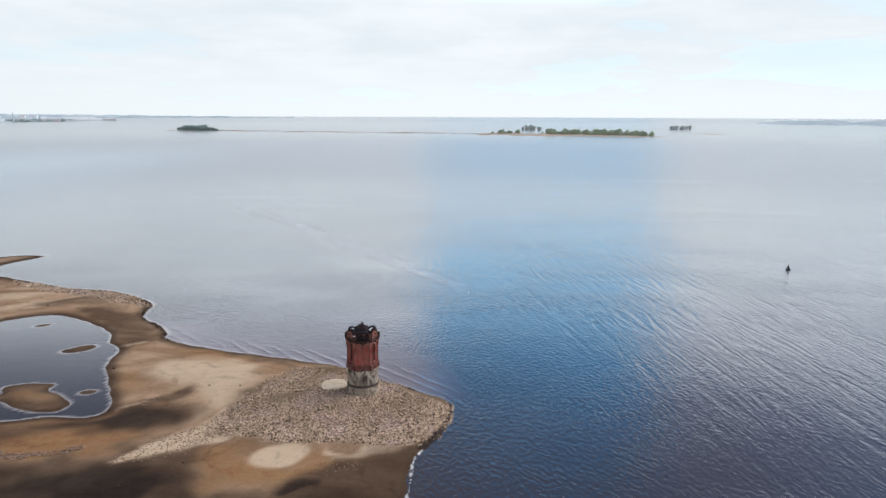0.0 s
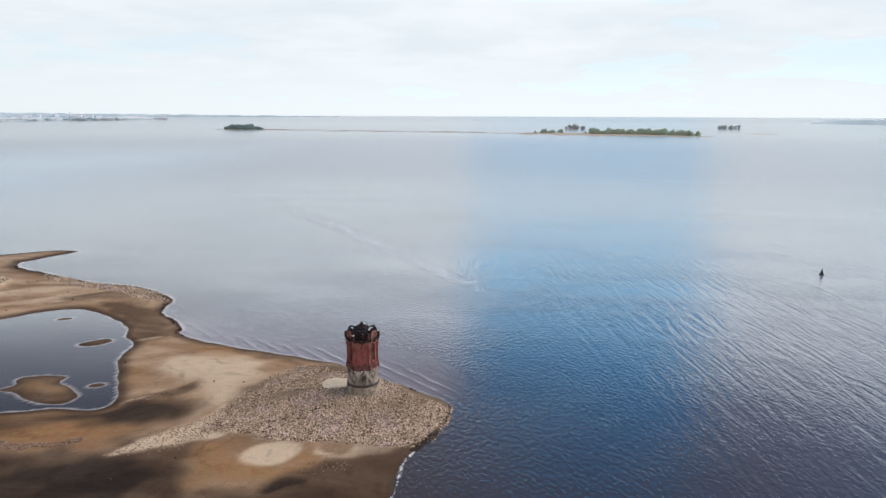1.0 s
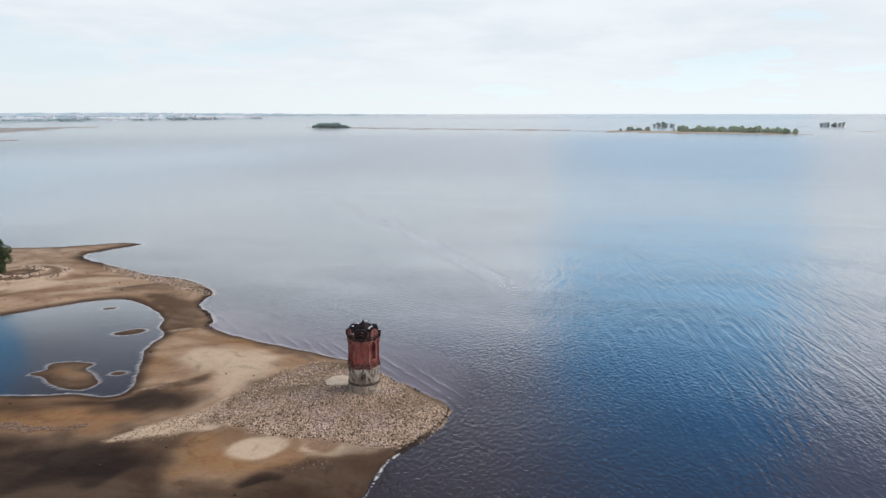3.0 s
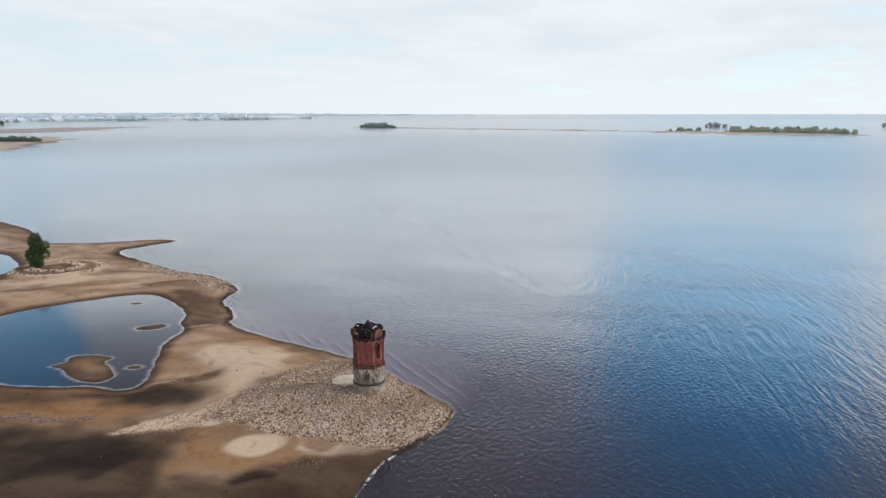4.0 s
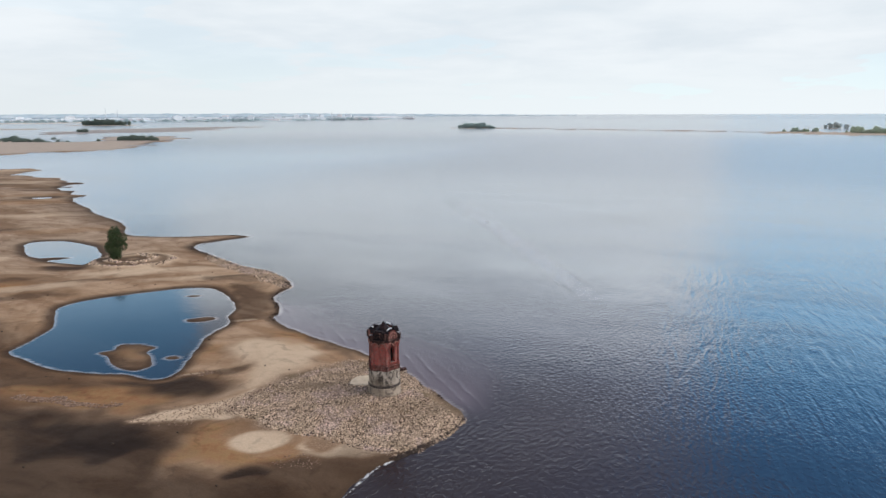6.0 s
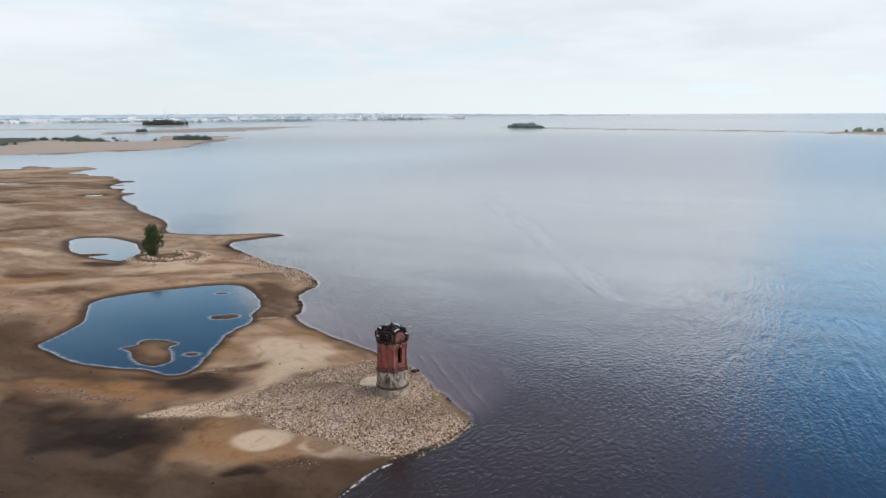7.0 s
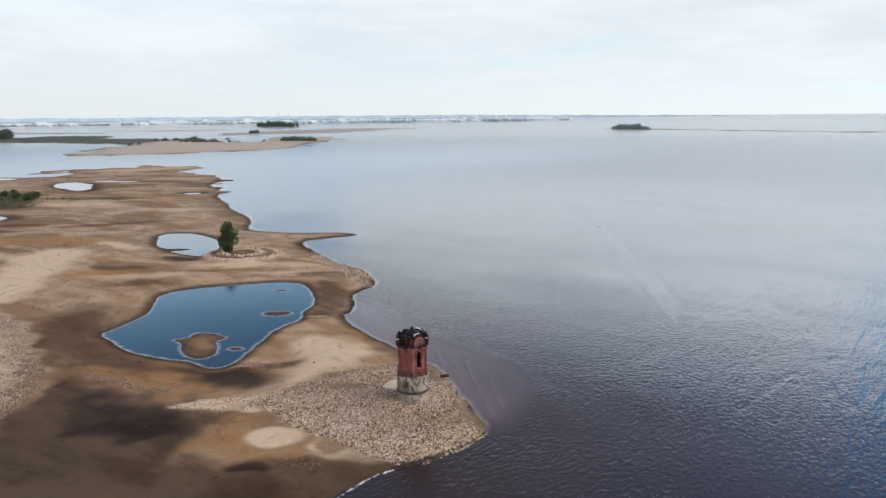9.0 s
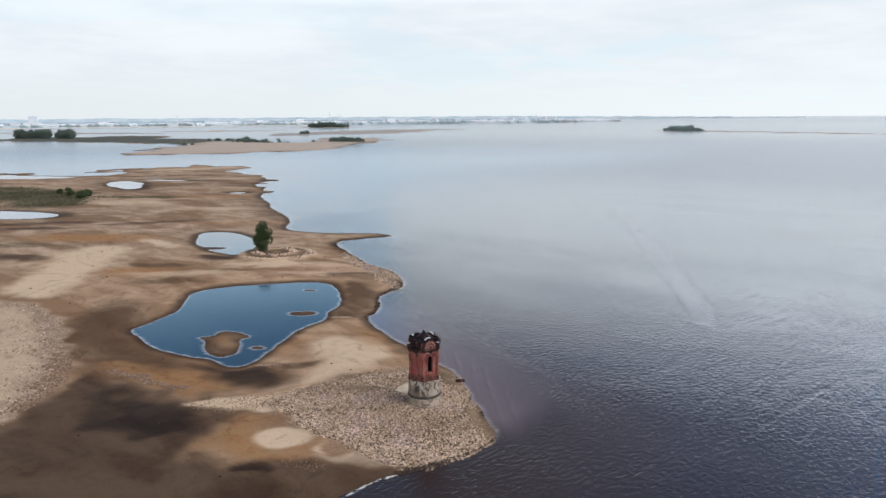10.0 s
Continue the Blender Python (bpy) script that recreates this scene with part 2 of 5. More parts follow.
    # the body pales with distance, standing in for the sky's sheen
    body = n.mix(n.smooth(n.math("ADD", range_, n.math("MULTIPLY", gust, 120.0)), 70.0, 330.0), body, WATER_SHEEN)
    # thin mud stirred up along the lee shore, peat-brown shallows on the near one
    body = n.mix(n.math("MULTIPLY", n.smooth(near, 0.22, 0.95), lee), body, WATER_LILAC)
    body = n.mix(n.math("MULTIPLY", n.smooth(near, 0.05, 0.55), n.math("SUBTRACT", 1.0, lee)), body, WATER_PEAT)
    body = n.mix(n.math("MULTIPLY", calm, n.smooth(range_, 100.0, 180.0, 1.0, 0.0)), body, n.mix(n.smooth(patch, 0.35, 0.65), rgb(0.016, 0.015, 0.024), rgb(0.028, 0.028, 0.036)))
    # calm reaches take the reflected sky's colour into their body: blue, pale on ponds
    body = n.mix(n.math("MULTIPLY", calm, n.smooth(range_, 150.0, 300.0, 0.0, 1.45), clamp=True), body, n.mix(pond, rgb(0.055, 0.18, 0.315), rgb(0.30, 0.36, 0.42)))
    # dark streaks drawn into the far water's body colour
    streaks = n.noise(n.mapped(geo, (0.22, 1.0, 1.0), (0, 0, radians(-22))), 0.022, 4.0, 0.6, 0.8)
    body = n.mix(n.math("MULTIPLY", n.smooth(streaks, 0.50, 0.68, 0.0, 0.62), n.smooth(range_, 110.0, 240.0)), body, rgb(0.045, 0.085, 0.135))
    body = n.mix(edge, body, rgb(0.42, 0.38, 0.36))
    rough = n.math("SUBTRACT", n.smooth(range_, 60.0, 400.0, 0.075, 0.12), n.math("MULTIPLY", calm, 0.07))
    rough = n.math("ADD", rough, n.math("MULTIPLY", open_water, n.math("MULTIPLY", n.smooth(range_, 100.0, 500.0, 0.0, 0.14), n.smooth(range_, 600.0, 1600.0, 1.0, 0.35))))
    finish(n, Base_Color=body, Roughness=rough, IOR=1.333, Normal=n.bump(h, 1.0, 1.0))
    return m


WAVE_SWELL, WAVE_SHORT, WAVE_RIPPLE = 0.082, 0.060, 0.100
WATER_LILAC, WATER_PEAT = rgb(0.150, 0.120, 0.132), rgb(0.038, 0.027, 0.026)
WATER_DEEP, WATER_TURBID, WATER_SHEEN = rgb(0.009, 0.014, 0.034), rgb(0.026, 0.018, 0.019), rgb(0.165, 0.195, 0.225)


def speckled(name, a, b, scale, rough=0.85, bump=0.03, fine=9.0, stain=None, squash=(1, 1, 1), metal=0.0):
    """Two tones mixed at a large and a small scale, with relief."""
    m, n = material(name)
    co = n.mapped(n.add("ShaderNodeTexCoord").outputs["Object"], squash)
    big, small = n.noise(co, scale, 5, 0.6, 0.4), n.noise(co, scale * fine, 4, 0.65)
    c = n.mix(n.smooth(big, 0.35, 0.65), a, b)
    c = n.mix(n.smooth(small, 0.35, 0.75, 0.0, 0.5), c, n.mix(0.55, c, rgb(a[0] * 0.35, a[1] * 0.35, a[2] * 0.35)))
    if stain:
        c = n.mix(n.smooth(n.noise(co, scale * 1.7, 5, 0.7, 1.0), 0.46, 0.62, 0.0, 0.9), c, stain)
    finish(n, Base_Color=c, Roughness=rough, Metallic=metal, Normal=n.bump(n.math("ADD", big, n.math("MULTIPLY", small, 0.5)), 0.8, bump), **{"Specular IOR Level": 0.12})
    return m


def brick_material(name, a, b, soot, from_=0.45):
    """Weathered brick: courses in relief, patches of salts and soot."""
    m, n = material(name)
    co = n.add("ShaderNodeTexCoord").outputs["Object"]
    xyz = n.add("ShaderNodeSeparateXYZ", {0: co})
    z = xyz.outputs[2]
    along = n.math("ADD", n.math("MULTIPLY", xyz.outputs[0], 0.8), n.math("MULTIPLY", xyz.outputs[1], 0.6))
    wall = n.add("ShaderNodeCombineXYZ", {0: along, 1: z})
    brick = n.add("ShaderNodeTexBrick", {"Vector": wall.outputs[0], "Color1": a, "Color2": b, "Mortar": rgb(0.26, 0.17, 0.14), "Scale": 1.0,
                                         "Mortar Size": 0.012, "Bias": 0.0, "Brick Width": 0.26, "Row Height": 0.077})
    big = n.noise(co, 0.8, 5, 0.6, 0.5)
    c = n.mix(n.smooth(big, 0.45, 0.68, 0.0, 0.55), brick.outputs["Color"], rgb(0.40, 0.24, 0.20))
    drip = n.noise(n.mapped(co, (1.0, 1.0, 0.25)), 1.6, 5, 0.7, 0.6)
    c = n.mix(n.smooth(drip, from_, from_ + 0.2, 0.0, soot), c, rgb(0.045, 0.028, 0.025))
    h = n.math("SUBTRACT", n.math("MULTIPLY", big, 0.6), brick.outputs["Fac"])
    finish(n, Base_Color=c, Roughness=0.9, Normal=n.bump(h, 0.7, 0.02), **{"Specular IOR Level": 0.1})
    return m


def leaf_material(name, a, b):
    m, n = material(name)
    geo = n.add("ShaderNodeNewGeometry")
    spot = n.noise(n.add("ShaderNodeTexCoord").outputs["Object"], 0.5, 3)
    c = n.mix(geo.outputs["Random Per Island"], a, b)
    c = n.mix(n.smooth(spot, 0.4, 0.65, 0.0, 0.4), c, rgb(a[0] * 0.6, a[1] * 0.6, a[2] * 0.6))
    finish(n, Base_Color=c, Roughness=0.6, **{"Specular IOR Level": 0.3})
    return m


def foam_material():
    m, n = material("foam")
    geo = n.add("ShaderNodeNewGeometry").outputs["Position"]
    mask = n.add("ShaderNodeAttribute", attribute_name="thick").outputs["Fac"]
    v = n.noise(geo, 0.45, 6, 0.75, 1.0)
    on = n.math("MULTIPLY", n.smooth(n.math("ADD", v, n.math("MULTIPLY", mask, 0.55)), 0.96, 1.14), mask, clamp=True)
    b = n.add("ShaderNodeBsdfPrincipled", {"Base Color": rgb(0.82, 0.82, 0.80), "Roughness": 0.7})
    t = n.add("ShaderNodeBsdfTransparent")
    mixed = n.add("ShaderNodeMixShader", {0: on, 1: t.outputs[0], 2: b.outputs[0]})
    n.add("ShaderNodeOutputMaterial", {"Surface": mixed.outputs[0]})
    return m


SOIL, WATER, FOAM = ground_material(), water_material(), foam_material()
BRICK = brick_material("red_brick", rgb(0.56, 0.122, 0.095), rgb(0.40, 0.080, 0.066), 0.66)
BRICK_PALE = brick_material("pale_brick", rgb(0.60, 0.27, 0.215), rgb(0.47, 0.18, 0.145), 0.42)
BRICK_BASE = brick_material("stained_brick", rgb(0.28, 0.066, 0.050), rgb(0.17, 0.042, 0.034), 0.78, 0.40)
BRICK_DARK = brick_material("sooty_brick", rgb(0.15, 0.045, 0.038), rgb(0.08, 0.028, 0.025), 0.97, 0.33)
PLASTER = speckled("worn_plaster", rgb(0.56, 0.47, 0.375), rgb(0.22, 0.175, 0.135), 0.8, 0.9, 0.03, 7, rgb(0.045, 0.038, 0.034), (1, 1, 0.55))
PLINTH = speckled("pale_concrete", rgb(0.46, 0.37, 0.28), rgb(0.32, 0.25, 0.185), 0.7, 0.9, 0.03, 9, rgb(0.14, 0.11, 0.09))
DARK_STONE = speckled("blackish_stone", rgb(0.060, 0.050, 0.044), rgb(0.12, 0.095, 0.08), 1.2)
ROOF = speckled("rusted_roof_sheet", rgb(0.014, 0.013, 0.016), rgb(0.040, 0.024, 0.024), 1.4, 0.6, 0.02, 6, None, (1, 1, 1), 0.3)
# black for the added core inside the tower
CORE_BLACK = speckled("soot", rgb(0.016, 0.013, 0.012), rgb(0.028, 0.022, 0.02), 1.0)
# flashing is painted near white to stand for bright glints
FLASHING_WHITE = speckled("white_flashing", rgb(0.80, 0.81, 0.82), rgb(0.62, 0.63, 0.65), 2.0, 0.4, 0.01, 6)
SLAB = speckled("bleached_slab", rgb(0.74, 0.62, 0.47), rgb(0.60, 0.49, 0.36), 0.8)
BARK = speckled("bark", rgb(0.10, 0.08, 0.06), rgb(0.16, 0.13, 0.10), 2.0, 0.9, 0.03, 6, None, (1, 1, 0.2))
LEAF = leaf_material("poplar_leaves", rgb(0.036, 0.062, 0.022), rgb(0.085, 0.118, 0.044))
# the next four leaf colours are paled to carry distance haze
LEAF_FAR = leaf_material("hazed_far_leaves", rgb(0.12, 0.165, 0.14), rgb(0.22, 0.27, 0.21))
LEAF_ISLAND = leaf_material("hazed_island_leaves", rgb(0.50, 0.60, 0.46), rgb(0.74, 0.80, 0.62))
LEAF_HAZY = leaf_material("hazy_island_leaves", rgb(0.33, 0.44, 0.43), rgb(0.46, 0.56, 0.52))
LEAF_HAZE_GREY = leaf_material("haze_grey_leaves", rgb(0.62, 0.67, 0.66), rgb(0.74, 0.77, 0.73))
REED = leaf_material("reed_blades", rgb(0.062, 0.070, 0.034), rgb(0.11, 0.108, 0.052))
BUOY = speckled("black_paint", rgb(0.02, 0.022, 0.028), rgb(0.045, 0.045, 0.05), 2.0, 0.5, 0.01)


def stone_material():
    m, n = material("loose_stones")
    geo = n.add("ShaderNodeNewGeometry")
    r = geo.outputs["Random Per Island"]
    c = n.mix(n.math("POWER", r, 1.0), rgb(0.20, 0.13, 0.095), rgb(0.93, 0.71, 0.51))
    c = n.mix(n.smooth(r, 0.24, 0.30, 1.0, 0.0), c, rgb(0.085, 0.058, 0.045))
    patchy = n.noise(geo.outputs["Position"], 0.20, 4, 0.6, 0.6)
    c = n.mix(n.smooth(patchy, 0.52, 0.68, 0.0, 0.42), c, n.mix(r, rgb(0.12, 0.085, 0.05), rgb(0.42, 0.31, 0.19)))
    c = n.mix(n.smooth(patchy, 0.36, 0.50, 0.7, 0.0), c, n.mix(r, rgb(0.16, 0.11, 0.10), rgb(0.95, 0.72, 0.62)))
    c = n.mix(n.smooth(n.noise(geo.outputs["Position"], 6.0, 4), 0.4, 0.7, 0.0, 0.5), c, n.mix(0.5, c, rgb(0.10, 0.07, 0.05)))
    finish(n, Base_Color=c, Roughness=0.9, Normal=n.bump(n.noise(geo.outputs["Position"], 14.0, 3), 0.5, 0.03), **{"Specular IOR Level": 0.15})
    return m


STONES = stone_material()
WET_STONES = speckled("wet_stones", rgb(0.085, 0.060, 0.046), rgb(0.045, 0.034, 0.029), 2.5)
RUBBLE = speckled("brown_rubble", rgb(0.42, 0.29, 0.21), rgb(0.16, 0.10, 0.07), 2.5)
DEBRIS = speckled("dark_debris", rgb(0.05, 0.038, 0.03), rgb(0.10, 0.075, 0.055), 1.5)


# ---- shape of the land ----
table = np.random.RandomState(7).rand(256, 256)


def lattice(x, y, size, seed=0):
    """Smooth value noise in 0..1 over the plan."""
    u, v = x / size + 37.7 * seed, y / size + 91.3 * seed
    i, j = np.floor(u).astype(int), np.floor(v).astype(int)
    a, b = u - i, v - j
    a, b = a * a * (3 - 2 * a), b * b * (3 - 2 * b)
    i0, i1, j0, j1 = i % 256, (i + 1) % 256, j % 256, (j + 1) % 256
    return (table[i0, j0] * (1 - a) + table[i1, j0] * a) * (1 - b) + (table[i0, j1] * (1 - a) + table[i1, j1] * a) * b


def rounded(points, turns=2):
    """A closed outline with its corners cut twice."""
    p = np.array(points, float)
    for _ in range(turns):
        q = np.roll(p, -1, axis=0)
        p = np.stack([0.78 * p + 0.22 * q, 0.22 * p + 0.78 * q], axis=1).reshape(-1, 2)
    return p


def inside(x, y, outline):
    """Metres from the outline: positive within it, negative outside."""
    best = np.full(x.shape, 1e12)
    within = np.zeros(x.shape, bool)
    for (ax, ay), (bx, by) in zip(outline, np.roll(outline, -1, axis=0)):
        dx, dy = bx - ax, by - ay
        if dx * dx + dy * dy < 1e-9:
            continue
        t = np.clip(((x - ax) * dx + (y - ay) * dy) / (dx * dx + dy * dy), 0, 1)
        best = np.minimum(best, (x - ax - t * dx) ** 2 + (y - ay - t * dy) ** 2)
        if ay != by:
            within ^= ((ay > y) != (by > y)) & (x < dx * (y - ay) / (by - ay) + ax)
    return np.where(within, 1.0, -1.0) * np.sqrt(best)


def oval(x, y, cx, cy, rx, ry, deg=0.0):
    """About metres within an oval; positive inside."""
    c, s = math.cos(radians(deg)), math.sin(radians(deg))
    u, v = (x - cx) * c + (y - cy) * s, -(x - cx) * s + (y - cy) * c
    return (1 - np.sqrt((u / rx) ** 2 + (v / ry) ** 2)) * min(rx, ry)


def step(v, lo, hi):
    t = np.clip((v - lo) / (hi - lo), 0, 1)
    return t * t * (3 - 2 * t)


SPIT_SHORE = [(-60, -420), (-20, -200), (-4, -110), (2, -60), (5.0, -36), (5.9, -26), (6.4, -20.5), (7.3, -16), (9.4, -11.8), (12.0, -6.4), (12.5, -1.6), (11.6, 0.4),
              (8.6, 2.8), (4.8, 5.9), (0.8, 9.6), (-5.2, 14.4), (-12.0, 17.2), (-19.4, 19.6), (-27.5, 23.2), (-37.9, 28.4)]
HEAD_SHORE = [(-38.4, 33.7), (-41.2, 37.6), (-46.8, 43.5), (-47.2, 52.6), (-52.5, 58.8), (-61.0, 65.2), (-74.5, 69.2), (-88, 77), (-101.5, 84.8), (-104.5, 91),
              (-101, 98), (-94.6, 108.3), (-106, 107.6), (-115, 100.4), (-131.5, 95.4), (-141, 99), (-153, 115)]
FLATS_SHORE = [(-178, 127.5), (-206, 144), (-238, 168), (-262, 192), (-290, 207), (-303, 232), (-345, 246), (-381, 254), (-398, 272), (-424, 292), (-468, 286),
               (-458, 262), (-470, 240), (-487, 225), (-442, 213), (-430, 192), (-452, 178), (-488, 164), (-540, 142), (-620, 80), (-640, -100), (-640, -420)]
POND_LARGE = [(-67.9, -2.6), (-68.2, -0.8), (-68.6, 1.5), (-70.6, 7.2), (-72.5, 11.0), (-81.4, 19.1), (-84.4, 23.4), (-83.5, 27.3), (-79, 35.2), (-67.4, 45.6), (-63, 45),
              (-55.2, 40.4), (-49.8, 34.9), (-47.6, 30.7), (-47.4, 27.4), (-43, 23.3), (-42.7, 18.6), (-41.2, 13.9), (-38.6, 7.6), (-35.8, 0.5), (-35.2, -3.6), (-37.4, -5),
              (-42.3, -4), (-45, -4.8), (-48.7, -6.1), (-53.8, -6.1), (-59.3, -5)]
ISLET_LARGE = [(-54.6, 1.4), (-52.4, 4.4), (-53.6, 6), (-53.4, 8), (-50.7, 8.6), (-46.2, 8.6), (-47, 5.9), (-43.6, 3.8), (-41, 0.2), (-41.4, -2.3), (-43.7, -2.8), (-47.5, -0.8), (-50.5, 1.2)]
POND_TREE = [(-143, 62.6), (-156, 75), (-151, 81), (-133.6, 79.4), (-119, 68), (-112.5, 61), (-110.4, 55.6), (-116.5, 55), (-126, 56)]
PENINSULA = [(-705, 346), (-728, 402), (-855, 521), (-930, 618), (-990, 720), (-930, 700), (-846, 673), (-780, 700), (-860, 800), (-912, 890), (-796, 912),
             (-702, 800), (-685, 710), (-601, 604), (-548, 518), (-600, 490), (-598, 432), (-640, 380)]
GREEN_BAR = [(-1575, 718), (-1370, 660), (-1500, 758), (-1378, 840), (-1142, 704), (-1075, 756), (-960, 682), (-878, 531), (-1010, 566), (-1180, 524), (-1400, 470)]
LONG_BAR = [(-1212, 1017), (-1330, 1250), (-1357, 1340), (-1308, 1564), (-1194, 1704), (-1150, 1560), (-1018, 1214), (-1100, 1090), (-1102, 924)]
# more land and water as ovals: x, y, half length, half width, turn
PONDS = [(-347, 158, 28, 9.0, -19), (-356, 189.5, 15, 3.2, 31), (-390, 198.7, 6.5, 2.2, 31), (-254.6, 165.2, 4.2, 2.8, 32), (-266, 56, 26, 10.5, 24), (-475, 142, 49, 15, 27)]
ISLETS = [(-50.8, 23.8, 2.9, 1.5, 35), (-63.3, 38.2, 1.2, 0.9, 30), (-40.3, 4.2, 1.2, 0.9, 0), (-128, 58.5, 5.5, 2.0, 30)]
BARS = [(-1690, 1240, 190, 46, 35), (-1185, 1074, 40, 36, 30), (-1860, 1812, 130, 60, 8), (-1900, 900, 330, 40, 18)]
LAKE_ISLANDS = [(-497, 1665, 66, 36, 10), (262, 1420, 150, 30, -6), (400, 1320, 110, 32, -30), (330, 1785, 56, 26, 4),
                (772, 1908, 50, 26, 4), (660, 1410, 70, 18, -60)]

MAIN_OUT, POND_A, POND_B, PEN_OUT = rounded(SPIT_SHORE + HEAD_SHORE + FLATS_SHORE, 2), rounded(POND_LARGE), rounded(POND_TREE), rounded(PENINSULA)
GREEN_OUT, LONG_OUT, ISLET_OUT = rounded(GREEN_BAR), rounded(LONG_BAR), rounded(ISLET_LARGE, 1)
ISLAND_OUT = rounded([(150, 1376), (200, 1310), (260, 1258), (361, 1229), (462, 1200), (482, 1236), (400, 1330), (300, 1400), (180, 1450)])
THIN_BAR = [(-470, 1668), (-330, 1612), (-200, 1560), (-70, 1500), (20, 1470), (100, 1452), (190, 1440)]
GRAVEL_SPIT = rounded([(-19.5, -12), (-18.4, -9), (-17.2, -4.5), (-17.6, 3), (-14.8, 8), (-11, 12.4), (-5, 14), (2.5, 8.8), (8.4, 2.7), (12.6, -1.5), (12.8, -6), (10.6, -11.6),
                       (6, -13.8), (1.8, -14.6), (-3, -14.8), (-8.2, -13.8), (-13.5, -13.2)])
SAND_TAIL = rounded([(-28.2, -18.6), (-27.6, -16.3), (-22.6, -11.0), (-19.2, -7.2), (-17.5, -3), (-15, -12), (-16.5, -14.2), (-20.4, -17.1), (-23.5, -18.4), (-26, -19.4)])
SAND_TRACK = rounded([(-116.5, -5.6), (-135, 12), (-152.8, 25.8), (-160, 38), (-152, 43), (-144.8, 41.5), (-133, 29), (-123, 18.5), (-108, 6.7), (-103, -3)])
GRAVEL_BAR = rounded([(-150, -22), (-107, -9.5), (-99, -4), (-83, -8), (-59.5, -19), (-48.5, -26.5), (-39, -37.5), (-34, -60), (-150, -80)])
GRAVEL_HEAD = rounded([(-46.8, 51), (-47.6, 53.5), (-53, 60), (-61.5, 66), (-75, 70), (-90, 79), (-88, 72), (-72, 63), (-62, 58), (-54, 52)])


def warp(x, y, ragged=1.0):
    """Raggedness of every shoreline."""
    reach = np.clip(np.hypot(x, y) / 240, 0.22, 8.0)
    wx = (lattice(x, y, 9, 1) - 0.5) * 1.3 + (lattice(x, y, 2.3, 2) - 0.5) * 0.55
    wy = (lattice(x, y, 9, 3) - 0.5) * 1.3 + (lattice(x, y, 2.3, 4) - 0.5) * 0.55
    far = np.clip((np.hypot(x, y) - 150) / 300, 0, 1) * reach
    fx = (lattice(x, y, 45, 5) - 0.5) * 10 + (lattice(x, y, 17, 13) - 0.5) * 9
    fy = (lattice(x, y, 45, 6) - 0.5) * 10 + (lattice(x, y, 17, 14) - 0.5) * 9
    fx, fy = fx + (lattice(x, y, 8, 15) - 0.5) * 9 * ragged, fy + (lattice(x, y, 8, 16) - 0.5) * 9 * ragged
    return x + wx + fx * far, y + wy + fy * far


def land(x, y):
    """Metres inland from the nearest water, and metres from the ponds (positive in them)."""
    u, v = warp(x, y)
    sd = inside(u, v, MAIN_OUT)
    pond = np.maximum(inside(u, v, POND_A), inside(u, v, POND_B))
    pu, pv = x + (u - x) * 0.35, y + (v - y) * 0.35
    for o in PONDS:
        pond = np.maximum(pond, oval(pu, pv, *o))
    sd = np.minimum(sd, -pond)
    for o in ISLETS:
        sd = np.maximum(sd, oval(u, v, *o))
    for outline in (PEN_OUT, GREEN_OUT, LONG_OUT, ISLET_OUT, ISLAND_OUT):
        sd = np.maximum(sd, inside(u, v, outline))
    sd = np.maximum(sd, 16 - offline(u, v, THIN_BAR))
    for o in BARS + LAKE_ISLANDS:
        sd = np.maximum(sd, oval(u, v, *o))
    return sd, pond


def offline(x, y, points):
    """Metres from a line of points."""
    best = np.full(x.shape, 1e9)
    for (ax, ay), (bx, by) in zip(points, points[1:]):
        dx, dy = bx - ax, by - ay
        t = np.clip(((x - ax) * dx + (y - ay) * dy) / (dx * dx + dy * dy), 0, 1)
        best = np.minimum(best, np.hypot(x - ax - t * dx, y - ay - t * dy))
    return best


def ridge(x, y, points, width):
    """1 along a line of points, fading over the width."""
    return np.exp(-((offline(x, y, points) / width) ** 2))


TREE_AT, MOUND = (-106.4, 60.6), (-101.5, 61.5)


def height(x, y, sd, pond):
    up = 0.62 * (1 - np.exp(-np.maximum(sd, 0) / 6.0)) + 0.5 * step(sd, 8, 60)
    down = np.maximum(-0.16 * np.maximum(-sd, 0), -3.0)
    z = np.where(sd > 0, up, down)
    soft = step(sd, 0.3, 5)
    z = z + soft * ((lattice(x, y, 14, 8) - 0.5) * 0.35 + (lattice(x, y, 4, 9) - 0.5) * 0.12)
    z = z + step(sd, 0.0, 3.5) * (0.42 * ridge(x, y, [(-24, -13), (-12, -4), (2, -2), (9, -3)], 7.0) + 0.60 * np.exp(-((x + 1) ** 2 + (y + 1) ** 2) / 60.0) + 0.35 * step(inside(x, y, GRAVEL_BAR), 0, 6))
    # rings of an old embankment round the tree
    r = np.hypot(x - MOUND[0], (y - MOUND[1]) * 1.15)
    z = z + 0.9 * step(-r, -15, -7) + 0.35 * np.exp(-((r - 10.5) / 1.2) ** 2) + 0.3 * np.exp(-((r - 6.0) / 0.8) ** 2)
    return z


def run(*pieces):
    """Grid lines: (from, to, spacing) after one another."""
    out = []
    for a, b, d in pieces:
        k = max(1, int(round((b - a) / d)))
        out += [a + (b - a) * i / k for i in range(k)]
    return np.array(out + [pieces[-1][1]])


